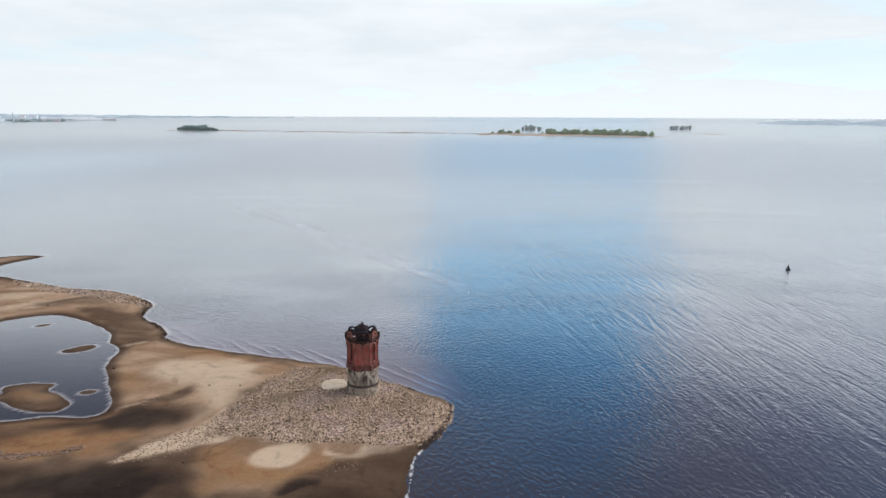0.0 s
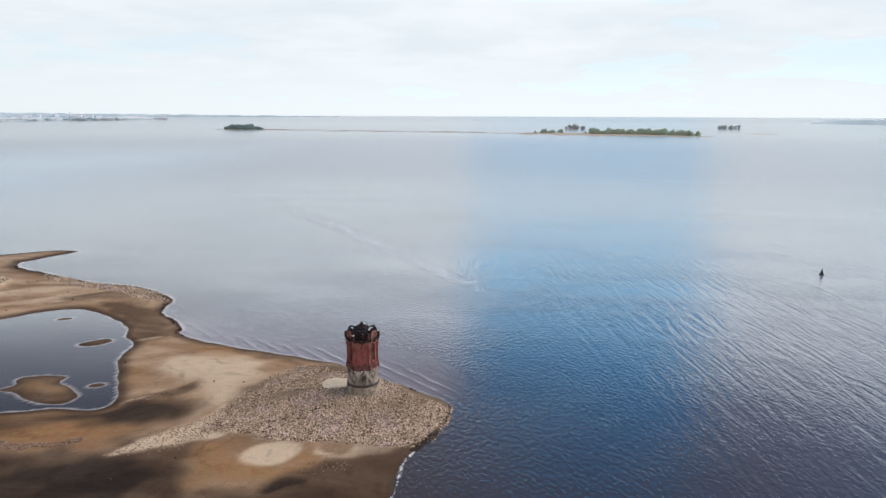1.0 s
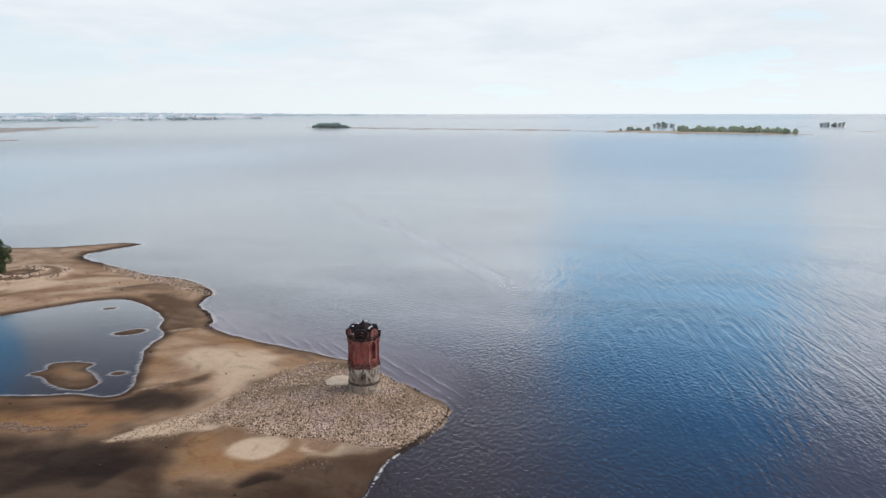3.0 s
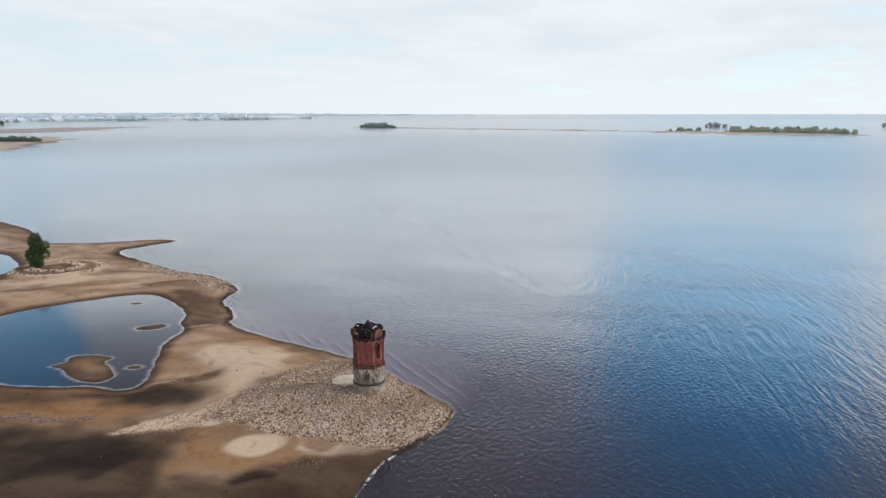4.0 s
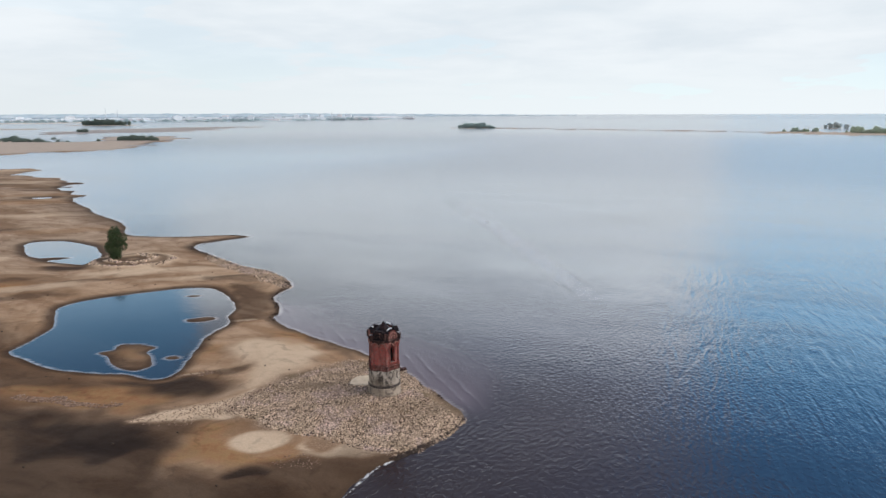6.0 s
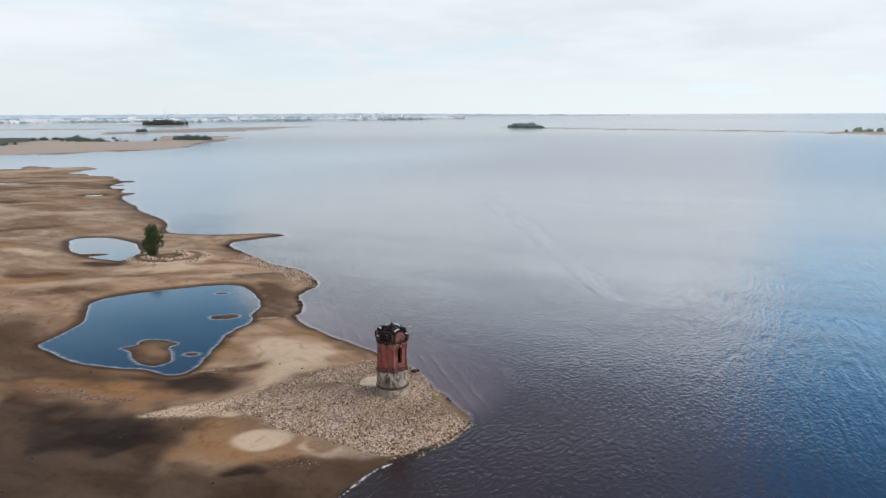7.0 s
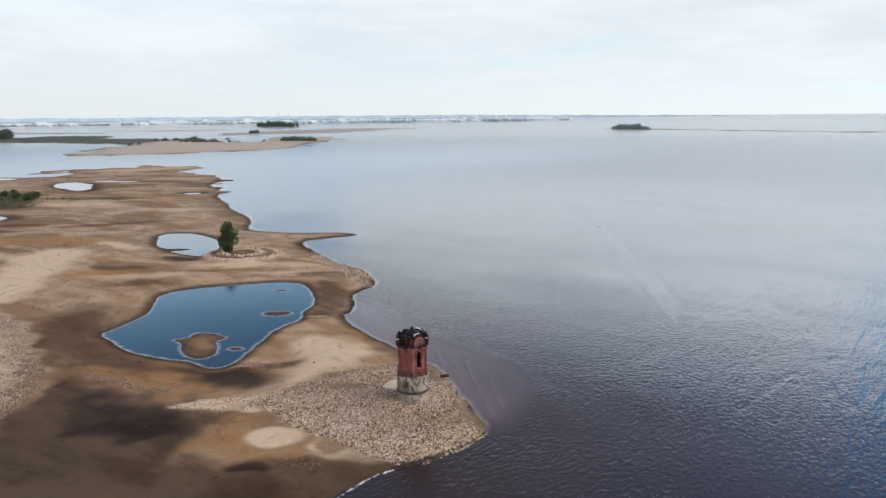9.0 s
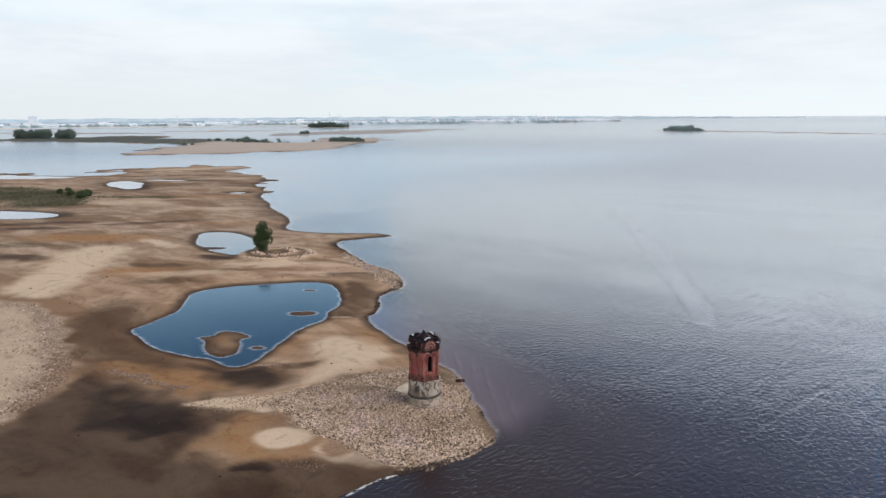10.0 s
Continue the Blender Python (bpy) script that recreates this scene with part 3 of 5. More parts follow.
GX = run((-5200, -2300, 140), (-2300, -1000, 16), (-1000, -500, 8), (-500, -240, 3.2), (-240, -112, 1.3), (-112, -82, 0.8), (-82, 14, 0.55), (14, 60, 3), (60, 900, 12), (900, 5200, 200))
GY = run((-5200, -420, 250), (-420, -60, 12), (-60, -42, 1.4), (-42, 56, 0.55), (56, 118, 0.9), (118, 300, 2.2), (300, 520, 6), (520, 2000, 14), (2000, 5200, 200))


def sheet(name, xs, ys, z, mat, keep=None):
    """One rectilinear sheet as a mesh, leaving out cells that are not kept."""
    nx, ny = len(xs), len(ys)
    gx, gy = np.meshgrid(xs, ys)
    me = bpy.data.meshes.new(name)
    idx = np.arange(nx * ny).reshape(ny, nx)
    quads = np.stack([idx[:-1, :-1], idx[:-1, 1:], idx[1:, 1:], idx[1:, :-1]], axis=-1)
    if keep is not None:
        k = keep[:-1, :-1] | keep[:-1, 1:] | keep[1:, 1:] | keep[1:, :-1]
        quads = quads[k]
    quads = quads.reshape(-1, 4)
    me.vertices.add(nx * ny)
    me.vertices.foreach_set("co", np.stack([gx, gy, z], axis=-1).astype(np.float32).ravel())
    me.loops.add(quads.size)
    me.loops.foreach_set("vertex_index", quads.astype(np.int32).ravel())
    me.polygons.add(len(quads))
    me.polygons.foreach_set("loop_start", np.arange(0, quads.size, 4, dtype=np.int32))
    me.polygons.foreach_set("use_smooth", np.ones(len(quads), bool))
    me.update(calc_edges=True)
    me.materials.append(mat)
    return new(name, me)


def colours(me, name, *channels):
    a = me.attributes.new(name, "FLOAT_COLOR", "POINT")
    a.data.foreach_set("color", np.stack([np.clip(c, 0, 1) for c in channels], axis=-1).astype(np.float32).ravel())


def values(me, name, v):
    a = me.attributes.new(name, "FLOAT", "POINT")
    a.data.foreach_set("value", np.clip(v, 0, 1).astype(np.float32).ravel())


# soils as soft ovals: x, y, half length, half width, turn, strength
WET = [(-27.2, 1.9, 3.8, 2.1, 50, 0.72), (-2.4, -20.6, 2.6, 1.7, 25, 0.95), (-5.4, -24.2, 5.0, 1.7, 35, 0.98), (-113, 50, 8, 4, 30, 0.85), (-60, 56, 14, 4, 30, 0.5), (-222, 52, 24, 5, 47, 0.7),
       (-158, 15, 18, 5, 25, 0.75), (-96, 24, 10, 3, 40, 0.5), (-116, 33, 9, 2.5, 40, 0.5), (-190, 76, 26, 4, 50, 0.6), (-300, 190, 40, 4, 40, 0.5), (-211, 44, 16, 4, 40, 0.75), (-66, 56, 8, 2.2, 35, 0.7),
       (-95, 41, 9, 2, 38, 0.5), (-20, 17.5, 12, 1.4, 152, 0.6)]
RUST = [(-48, 3.0, 4.4, 2.6, 146, 0.6), (-112, 26, 11, 6, 45, 1.0), (-173, 46, 26, 8, 35, 1.0), (-240, 150, 40, 10, 40, 0.5), (-160, 95, 22, 6, 40, 0.35), (-24, 17.5, 12, 2.6, 150, 0.8),
        (-5, -17.5, 3, 1.6, 35, 0.5), (-36, 8, 5, 2.0, 118, 0.5), (-142, 20, 12, 4, 30, 0.5), (-260, 175, 40, 6, 42, 0.45)]
PALE = [(-8.9, -17.3, 4.2, 3.2, 40, 1.3), (-42, 26.3, 3.4, 0.8, 30, 1.3),
        (-147, 53, 12, 3.2, -8, 1.0), (-92, 52, 14, 4.5, 35, 0.9), (2.5, -15.6, 5.0, 0.8, 28, 0.95), (-2, -16.4, 2.6, 0.7, -10, 0.8), (-420, 260, 60, 14, 60, 0.7), (-102, 30, 13, 4, 42, 0.6),
        (-330, 215, 30, 8, 40, 0.6), (-80, 60, 10, 3, 30, 0.6), (-260, 105, 30, 9, 30, 0.55), (-200, 120, 26, 7, 36, 0.6), (-31.5, -1.6, 3.0, 0.7, 35, 0.9), (-76, 50, 12, 2.5, 36, 0.5)]
WEED = [(5.5, 5.0, 5.5, 2.6, -42, 1.0), (-7, 11.5, 8, 2.2, -22, 0.9), (-14.5, 4.5, 4.5, 2.8, 50, 0.8), (-10.5, -1, 4, 2, 40, 0.5), (9.5, 0.5, 3.5, 1.6, -40, 0.8)]
GREEN = [(-273, 123, 26, 6, 33, 0.8), (-430, 90, 40, 22, 40, 1.0), (-905, 690, 90, 22, 35, 0.9), (-740, 745, 45, 16, 20, 0.8), (-1250, 650, 380, 140, 18, 1.0),
         (-182, 20, 26, 5, 40, 0.5)]
# and as outlines
GREEN_BAND = rounded([(-400, 95), (-383, 112), (-350, 118), (-334, 116), (-320, 125), (-300, 112), (-280, 100), (-263, 89), (-275, 74), (-290, 66), (-320, 80), (-360, 60), (-420, 60)])
MUD_FLAT = rounded([(-53, -19.5), (-43, -18.2), (-33, -16.4), (-28.5, -18), (-18, -17.6), (-15, -21), (-13, -26.5), (-6, -25), (1, -22), (3, -24), (4, -44), (-10, -52), (-26, -60), (-36, -46), (-45, -30)])
MUD_CORE = rounded([(-47, -22), (-38, -18.4), (-31, -16), (-25, -17.4), (-18, -18.8), (-14.2, -23), (-18, -28), (-23, -32), (-30, -34), (-37, -29)])
MUD_POND = rounded([(-77, -12), (-84, -3.5), (-90, 6), (-81, 8), (-73, 3), (-68, -4), (-60, -7), (-45, -8), (-38.5, -10.7), (-45, -14), (-52.5, -17.5), (-61, -17)])
MUD_SOUTH = rounded([(-44, -6.4), (-39.6, -6.8), (-34, -4), (-31, -1.5), (-26, -1.8), (-22.5, -4.2), (-22.3, -7), (-24.5, -10.2), (-29, -11.4), (-34, -10), (-40, -9)])
RUST_MUD = rounded([(-56, -16), (-44, -11.5), (-36, -9.3), (-28.5, -9.5), (-26.5, -12), (-29.2, -15.4), (-37, -16.2), (-50, -17.6)])
RUST_SAND = rounded([(-17.7, -21), (-17, -17), (-14, -15), (-12, -18.5), (-9.6, -20.6), (-5.6, -20.1), (-2.7, -17.6), (-2, -19.7), (-6.2, -22.6), (-13.5, -25.5), (-15.5, -23)])
MUD_NECK = rounded([(-62, 48), (-57, 52), (-49, 47), (-46, 44), (-40, 35), (-38, 29), (-42, 25.5), (-46, 29), (-51, 36), (-56, 42)])
MUD_BEACH = rounded([(-9, -24), (-2, -18.5), (3, -15.8), (9, -11.8), (12.2, -6.8), (13.5, -7.5), (9.5, -14), (8, -20), (7.5, -26), (4, -44), (-10, -40)])
SAND_BANK = rounded([(-23, -8.2), (-18.4, -4), (-17.4, 1.6), (-17.6, 8), (-16.5, 13), (-20, 15.8), (-26.2, 18), (-33.5, 16.4), (-34.1, 11.2), (-30.4, 7.4), (-24, 4.2), (-22, 0), (-20.7, -3)])


def build_ground():
    x, y = np.meshgrid(GX, GY)
    sd, pond = land(x, y)
    z = height(x, y, sd, pond)
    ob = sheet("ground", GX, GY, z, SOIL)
    me = ob.data
    jx, jy = x + (lattice(x, y, 3, 11) - 0.5) * 3.0, y + (lattice(x, y, 3, 12) - 0.5) * 3.0

    def cover(rows):
        out = np.zeros(x.shape)
        for cx, cy, rx, ry, deg, power in rows:
            soft = 0.4 if power <= 1 else 0.12          # some lie with a sharp edge
            ux, uy = (jx, jy) if power <= 1 else (x + (jx - x) * 0.2, y + (jy - y) * 0.2)
            out = np.maximum(out, min(power, 1.0) * step(oval(ux, uy, cx, cy, rx, ry, deg) / min(rx, ry), 0.15 - soft, 0.15 + soft))
        return out

    gravel = np.maximum.reduce([step(inside(jx, jy, GRAVEL_SPIT), -1.6, 1.8), (0.3 + 0.6 * step(-inside(jx, jy, GRAVEL_BAR), -7.0, -1.0)) * step(inside(jx, jy, GRAVEL_BAR), -1.0, 1.5), step(inside(jx, jy, GRAVEL_HEAD), -0.5, 1.5)])
    wet = np.maximum.reduce([cover(WET), 0.87 * step(inside(jx, jy, MUD_FLAT), -2.5, 3.0), step(inside(jx + (jx - x) * 0.8, jy + (jy - y) * 0.8, MUD_CORE), -9.5, 5.5), 0.66 * step(inside(jx, jy, MUD_POND), -6.0, 3.6), 0.93 * step(inside(jx, jy, MUD_SOUTH), -2.2, 2.6), 0.66 * step(inside(jx, jy, MUD_NECK), -2.0, 2.0),
                             0.82 * step(inside(jx, jy, MUD_BEACH), -2.0, 1.4), 0.70 * step(pond, -2.2, -0.3), 0.86 * step(-sd / (1 + np.hypot(x, y) / 150), -2.2, -0.3)])
    wet = np.where(np.hypot(x, y) > 400, wet * np.where(np.hypot(x, y) > 1100, 0.1, 0.6), wet)
    wet = wet * (1 - step(oval(x + (jx - x) * 0.2, y + (jy - y) * 0.2, -8.9, -17.3, 4.2, 3.2, 40), -0.2, 0.3))
    reach = np.hypot(x, y)
    wet = np.maximum(wet, 0.52 * step(-sd / (1 + reach / 150), -8, -1.0) * step(reach, 130, 180) * step(-reach, -520, -420) * np.where(pond > -30, 0.4, 1.0))
    pale = np.maximum(np.maximum(cover(PALE), 0.95 * step(inside(jx, jy, SAND_BANK), -2.6, 3.0)), 0.95 * step(inside(x, y, PEN_OUT), -5, 10))
    pale = np.maximum(pale, 0.9 * step(inside(jx, jy, GRAVEL_BAR), -1.0, 2.0))
    tail = np.maximum(step(inside(jx, jy, SAND_TAIL), -0.7, 0.6), 0.97 * step(inside(jx, jy, SAND_TRACK), -3.5, 3.0))
    pale, wet = np.maximum(pale, tail), wet * (1 - tail)
    pale = np.maximum(pale, np.where((y > 1150) & (offline(x, y, THIN_BAR) > 60), 1.0, 0.0))
    rr = np.hypot(x - MOUND[0], (y - MOUND[1]) * 1.15)
    pale = np.maximum(pale, np.maximum(np.exp(-((rr - 10.5) / 1.3) ** 2), 0.8 * np.exp(-((rr - 6.0) / 0.9) ** 2)))
    # dark rings round the mound's middle, drawn through this channel
    wet = np.maximum(wet, 0.93 * np.exp(-((rr - 8.2) / 1.3) ** 2) * (0.55 + 0.6 * lattice(x, y, 4, 25)))
    wet = np.maximum(wet, 0.7 * np.exp(-((rr - 2.6) / 2.0) ** 2))
    rust = np.maximum.reduce([cover(RUST), 0.85 * step(inside(jx, jy, RUST_MUD), -1.8, 1.6), 0.95 * step(inside(jx, jy, RUST_SAND), -2.2, 1.6)])
    values(me, "weed", cover(WEED))
    colours(me, "soil", gravel, pale, wet * (1 - 0.85 * gravel * step(sd, 0.4, 1.6)) * (1 - 0.72 * rust * step(-reach, -75, -55)), rust)
    values(me, "grass", np.maximum(np.maximum(cover(GREEN), 0.95 * step(inside(jx, jy, GREEN_BAND), -5, 6)), 0.95 * step(inside(jx, jy, GREEN_OUT), -4, 10)))
    far = np.hypot(x, y)
    # greys the long bar, the peninsula and land past about 1200 m
    values(me, "silt", np.maximum.reduce([0.85 * step(inside(x, y, LONG_OUT), -30, 0), 0.75 * step(far, 1150, 1250) * np.where(y > 1150, 0.55, 1.0) * np.where(offline(x, y, THIN_BAR) < 60, 0.5, 1.0) * (1 - step(inside(x, y, GREEN_OUT), -40, -10)), 0.5 * step(inside(x, y, PEN_OUT), -5, 10)]))
    values(me, "strand", np.clip(sd, 0, 40) / 40)
    tagged(ob, "bare sand, silt and gravel shore of a drawn-down lake", "ground", kind="structure")
    return sd, pond, z


SD, POND_SD, GROUND_Z = build_ground()


def ground_at(x, y):
    """Ground height at one place."""
    i = min(max(np.searchsorted(GX, x) - 1, 0), len(GX) - 2)
    j = min(max(np.searchsorted(GY, y) - 1, 0), len(GY) - 2)
    a, b = (x - GX[i]) / (GX[i + 1] - GX[i]), (y - GY[j]) / (GY[j + 1] - GY[j])
    g = GROUND_Z
    return float((g[j, i] * (1 - a) + g[j, i + 1] * a) * (1 - b) + (g[j + 1, i] * (1 - a) + g[j + 1, i + 1] * a) * b)


def build_water():
    x, y = np.meshgrid(GX, GY)
    r = np.hypot(x, y)
    # the sheet lifts far away so that it closes with the horizon
    z = np.where(r > 3600, step(r, 3600, 4800) * (39.2 - 0.0035 * r), 0.0)
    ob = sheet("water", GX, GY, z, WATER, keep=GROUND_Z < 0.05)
    depth = -SD
    turbid = 0.9 * np.exp(-np.maximum(depth, 0) / 42.0) * (0.7 + 0.6 * lattice(x, y, 18, 21))
    calm = np.maximum(step(POND_SD, -1.0, 0.5), 0.6 * step(-r, -1000, -500) * step(-x, 110, 300))
    edge = np.where(POND_SD > -2, 0.85 * step(-depth, -0.38, -0.1), 0.75 * step(-depth / (0.7 + r / 130), -0.75, -0.15) * step(-r, -620, -480) * step(0.42 * x + 0.91 * y, 2, 9) * (0.45 + 0.9 * lattice(x, y, 6, 23)))
    near = np.where(POND_SD > -2, 0.0, np.exp(-np.maximum(depth, 0) / 16.0) * step(-r, -75, -45))
    colours(ob.data, "bed", turbid, calm, edge, near)
    values(ob.data, "pond", step(POND_SD, -1.0, 0.5))
    tagged(ob, "wide lake with wind ripples, brown in the shallows", "water", kind="structure")


build_water()


# ---- helpers for things ----
def part(name, bm, mat, parent=None, label="", smooth=False):
    me = bpy.data.meshes.new(name)
    bmesh.ops.recalc_face_normals(bm, faces=bm.faces)
    bm.to_mesh(me)
    bm.free()
    me.materials.append(mat)
    if smooth:
        me.polygons.foreach_set("use_smooth", np.ones(len(me.polygons), bool))
    ob = new(name, me)
    if parent is not None:
        ob.parent = parent
    return tagged(ob, label)


def thing(name, m, label, category, group="", kind=""):
    ob = new(name)
    ob.empty_display_size = 0.3
    ob.matrix_basis = m
    return tagged(ob, label, category, group, kind)


def prism(bm, outline, z0, z1, m=Matrix.Identity(4)):
    """A flat outline drawn up from z0 to z1."""
    lo = [bm.verts.new(m @ Vector((x, y, z0))) for x, y in outline]
    hi = [bm.verts.new(m @ Vector((x, y, z1))) for x, y in outline]
    bm.faces.new(lo[::-1])
    bm.faces.new(hi)
    for i in range(len(lo)):
        j = (i + 1) % len(lo)
        bm.faces.new((lo[i], lo[j], hi[j], hi[i]))
    return bm


def box(bm, x0, x1, y0, y1, z0, z1, m=Matrix.Identity(4)):
    return prism(bm, [(x0, y0), (x1, y0), (x1, y1), (x0, y1)], z0, z1, m)


def lathe(bm, profile, sides=40, turn=0.0, wobble=0.0):
    """A profile of (radius, z) turned round the z axis."""
    rng = random.Random(3)
    rings = []
    for r, z in profile:
        ring = []
        for i in range(sides):
            a = 2 * math.pi * i / sides + turn
            q = r * (1 + wobble * (rng.random() - 0.5))
            ring.append(bm.verts.new((q * math.cos(a), q * math.sin(a), z)))
        rings.append(ring)
    for a, b in zip(rings, rings[1:]):
        for i in range(sides):
            j = (i + 1) % sides
            bm.faces.new((a[i], a[j], b[j], b[i]))
    bm.faces.new(rings[0][::-1])
    bm.faces.new(rings[-1])
    return bm


def tube(bm, a, b, ra, rb, sides=7):
    """A tapered stick from a to b."""
    a, b = Vector(a), Vector(b)
    q = (b - a).to_track_quat("Z", "Y")
    lo = [bm.verts.new(a + q @ Vector((ra * math.cos(t), ra * math.sin(t), 0))) for t in [2 * math.pi * i / sides for i in range(sides)]]
    hi = [bm.verts.new(b + q @ Vector((rb * math.cos(t), rb * math.sin(t), 0))) for t in [2 * math.pi * i / sides for i in range(sides)]]
    for i in range(sides):
        j = (i + 1) % sides
        bm.faces.new((lo[i], lo[j], hi[j], hi[i]))
    bm.faces.new(lo[::-1])
    bm.faces.new(hi)


# ---- the tower ----
HEX_R = 2.04                       # corner radius of the six-sided brick storey
FACE0 = -90.0 + 4.0                # the blank face looks this way


def face_frame(k, z=0.0):
    """Pose whose x runs along face k and whose y points out of it, at the middle of the face."""
    a = FACE0 + 60 * k
    apothem = HEX_R * math.cos(radians(30))
    out = Vector((math.cos(radians(a)), math.sin(radians(a)), 0))
    return Matrix.Translation(out * apothem + Vector((0, 0, z))) @ Matrix.Rotation(radians(a - 90), 4, "Z")


def arch(width, spring, rise, steps=10):
    """Points of an arch from right to left, from its springing up and over."""
    return [(width / 2 * math.cos(math.pi * i / steps), spring + rise * math.sin(math.pi * i / steps)) for i in range(steps + 1)]


def upright(m):
    """Turns a pose so that an outline in x and y stands up: y becomes z, and the depth goes outward."""
    return m @ Matrix(((1, 0, 0, 0), (0, 0, 1, 0), (0, 1, 0, 0), (0, 0, 0, 1)))


def build_tower():
    t = thing("tower", pose(-0.1, 0.0, 0.0), "ruined six-sided red brick tower on a round plastered drum", "tower")
    part("plinth", lathe(bmesh.new(), [(2.34, 0.6), (2.32, 1.55), (2.28, 1.72), (2.24, 1.78), (2.23, 2.55), (2.16, 2.64)], 48, 0, 0.008), PLINTH, t, "pale weathered concrete plinth", True)
    # a dark ring marks the line between plinth and drum
    part("band", lathe(bmesh.new(), [(2.08, 2.5), (2.22, 2.66), (2.24, 2.84), (2.10, 2.98)], 48), DARK_STONE, t, "dark stone band", True)
    part("drum", lathe(bmesh.new(), [(2.12, 2.8), (2.15, 3.2), (2.14, 4.2), (2.16, 4.98), (2.05, 5.04)], 48, 0, 0.006), PLASTER, t, "stained flaking plaster drum", True)
    hexa = radians(FACE0 + 30)
    part("base_course", lathe(bmesh.new(), [(2.14, 4.98), (2.34, 5.06), (2.34, 5.26), (2.26, 5.28), (2.26, 5.52), (2.32, 5.55), (2.32, 5.68), (2.10, 5.76), (2.08, 5.84)], 6, hexa), BRICK_BASE, t)
    w = HEX_R                       # a side is as long as the corner radius
    z0, z1 = 5.80, 8.95
    for k in range(6):
        m = face_frame(k)
        bm = bmesh.new()
        deep = -0.42
        if k % 2 == 0:              # blank sides with a sunk panel
            box(bm, -w / 2, w / 2, deep, -0.10, z0, z1, m)
            box(bm, -w / 2, -w / 2 + 0.26, -0.10, 0.0, z0, z1, m)
            box(bm, w / 2 - 0.26, w / 2, -0.10, 0.0, z0, z1, m)
            box(bm, -w / 2 + 0.26, w / 2 - 0.26, -0.10, 0.0, z0, 6.12, m)
        else:                       # sides with a tall arched opening
            ow, sill, spring = 0.36, 6.15, 8.05
            box(bm, -w / 2, -ow, deep, -0.02, z0, z1, m)
            box(bm, ow, w / 2, deep, -0.02, z0, z1, m)
            box(bm, -ow, ow, deep, -0.02, z0, sill, m)
            prism(bm, [(-ow, z1), (-ow, spring)] + arch(2 * ow, spring, 0.36)[-2:0:-1] + [(ow, spring), (ow, z1)], deep, -0.02, upright(m))
        wall = part("wall", bm, BRICK, t)
        if k % 2:
            bm = bmesh.new()
            prism(bm, arch(1.0, 8.05, 0.52) + arch(0.72, 8.05, 0.37)[::-1], -0.02, 0.08, upright(m))
            box(bm, -0.50, -0.36, -0.02, 0.06, 6.15, 8.05, m)
            box(bm, 0.36, 0.50, -0.02, 0.06, 6.15, 8.05, m)
            part("window_surround", bm, BRICK, wall)
            part("window_sill", box(bmesh.new(), -0.54, 0.54, -0.05, 0.14, 6.02, 6.15, m), BRICK, wall)
        # two hanging arches under the eaves
        bm = bmesh.new()
        cuts, span = [], (w + 0.12) / 2
        for i in range(2):
            c = -w / 2 - 0.06 + span * (i + 0.5)
            cuts += [(c - span / 2 + 0.09, 8.40)] + [(c - x, y) for x, y in arch(span - 0.18, 8.50, 0.40, 9)] + [(c + span / 2 - 0.09, 8.40)]
        prism(bm, [(-w / 2 - 0.06, 9.10), (-w / 2 - 0.06, 8.40)] + cuts + [(w / 2 + 0.06, 8.40), (w / 2 + 0.06, 9.10)], 0.0, 0.20, upright(m))
        arcade = part("arcade", bm, BRICK_DARK, t)
        bm = bmesh.new()
        for i in range(2):
            c = -w / 2 - 0.06 + span * (i + 0.5)
            prism(bm, [(c + x, y) for x, y in arch(span + 0.02, 8.50, 0.50, 9)] + [(c + x, y) for x, y in arch(span - 0.20, 8.50, 0.40, 9)][::-1], 0.20, 0.27, upright(m))
        # paler brick picks out the arches as lit lines
        part("arch_moulding", bm, BRICK_PALE, arcade, "brick arches in a paler tone for lit edges")
        # corner shafts
        a = radians(FACE0 + 60 * k + 30)
        bm = bmesh.new()
        for r, lo, hi in ((0.19, z0, 6.08), (0.14, 6.08, 8.30), (0.20, 8.30, 8.48), (0.24, 8.48, 9.10)):
            tube(bm, (HEX_R * math.cos(a), HEX_R * math.sin(a), lo), (HEX_R * math.cos(a), HEX_R * math.sin(a), hi), r, r * 1.02, 10)
        part("corner_shaft", bm, BRICK, t)
        # worn merlon on each corner of the eaves
        bm = bmesh.new()
        c = Matrix.Translation((2.20 * math.cos(a), 2.20 * math.sin(a), 0)) @ Matrix.Rotation(a, 4, "Z")
        top = 10.12 - 0.13 * (k % 3)
        prism(bm, [(-0.20, -0.24), (0.20, -0.20), (0.22, 0.18), (-0.2, 0.24)], 9.30, top, c)
        prism(bm, [(-0.24, -0.18), (0.05, -0.27), (0.26, 0.0), (0.05, 0.27), (-0.24, 0.18)], top, top + 0.16, c)
        merlon = part("merlon", bm, BRICK_DARK, t)
        if k % 2:
            part("merlon_flashing", prism(bmesh.new(), [(-0.20, -0.10), (0.16, -0.14), (0.20, 0.06), (-0.16, 0.12)], top + 0.163, top + 0.20, c), FLASHING_WHITE, merlon, "scrap of flashing, whitened to read as a glint")
        # round-headed gables, red over the openings and black with soot over the blank sides
        crown = 0.90 if k % 2 else 0.80
        bm = bmesh.new()
        prism(bm, [(0.86, 9.30)] + arch(1.72, 9.72, crown, 14) + [(-0.86, 9.30)], -0.34, 0.12, upright(m))
        gable = part("gable", bm, BRICK_BASE if k % 2 else ROOF, t, "" if k % 2 else "soot-black brick gable")
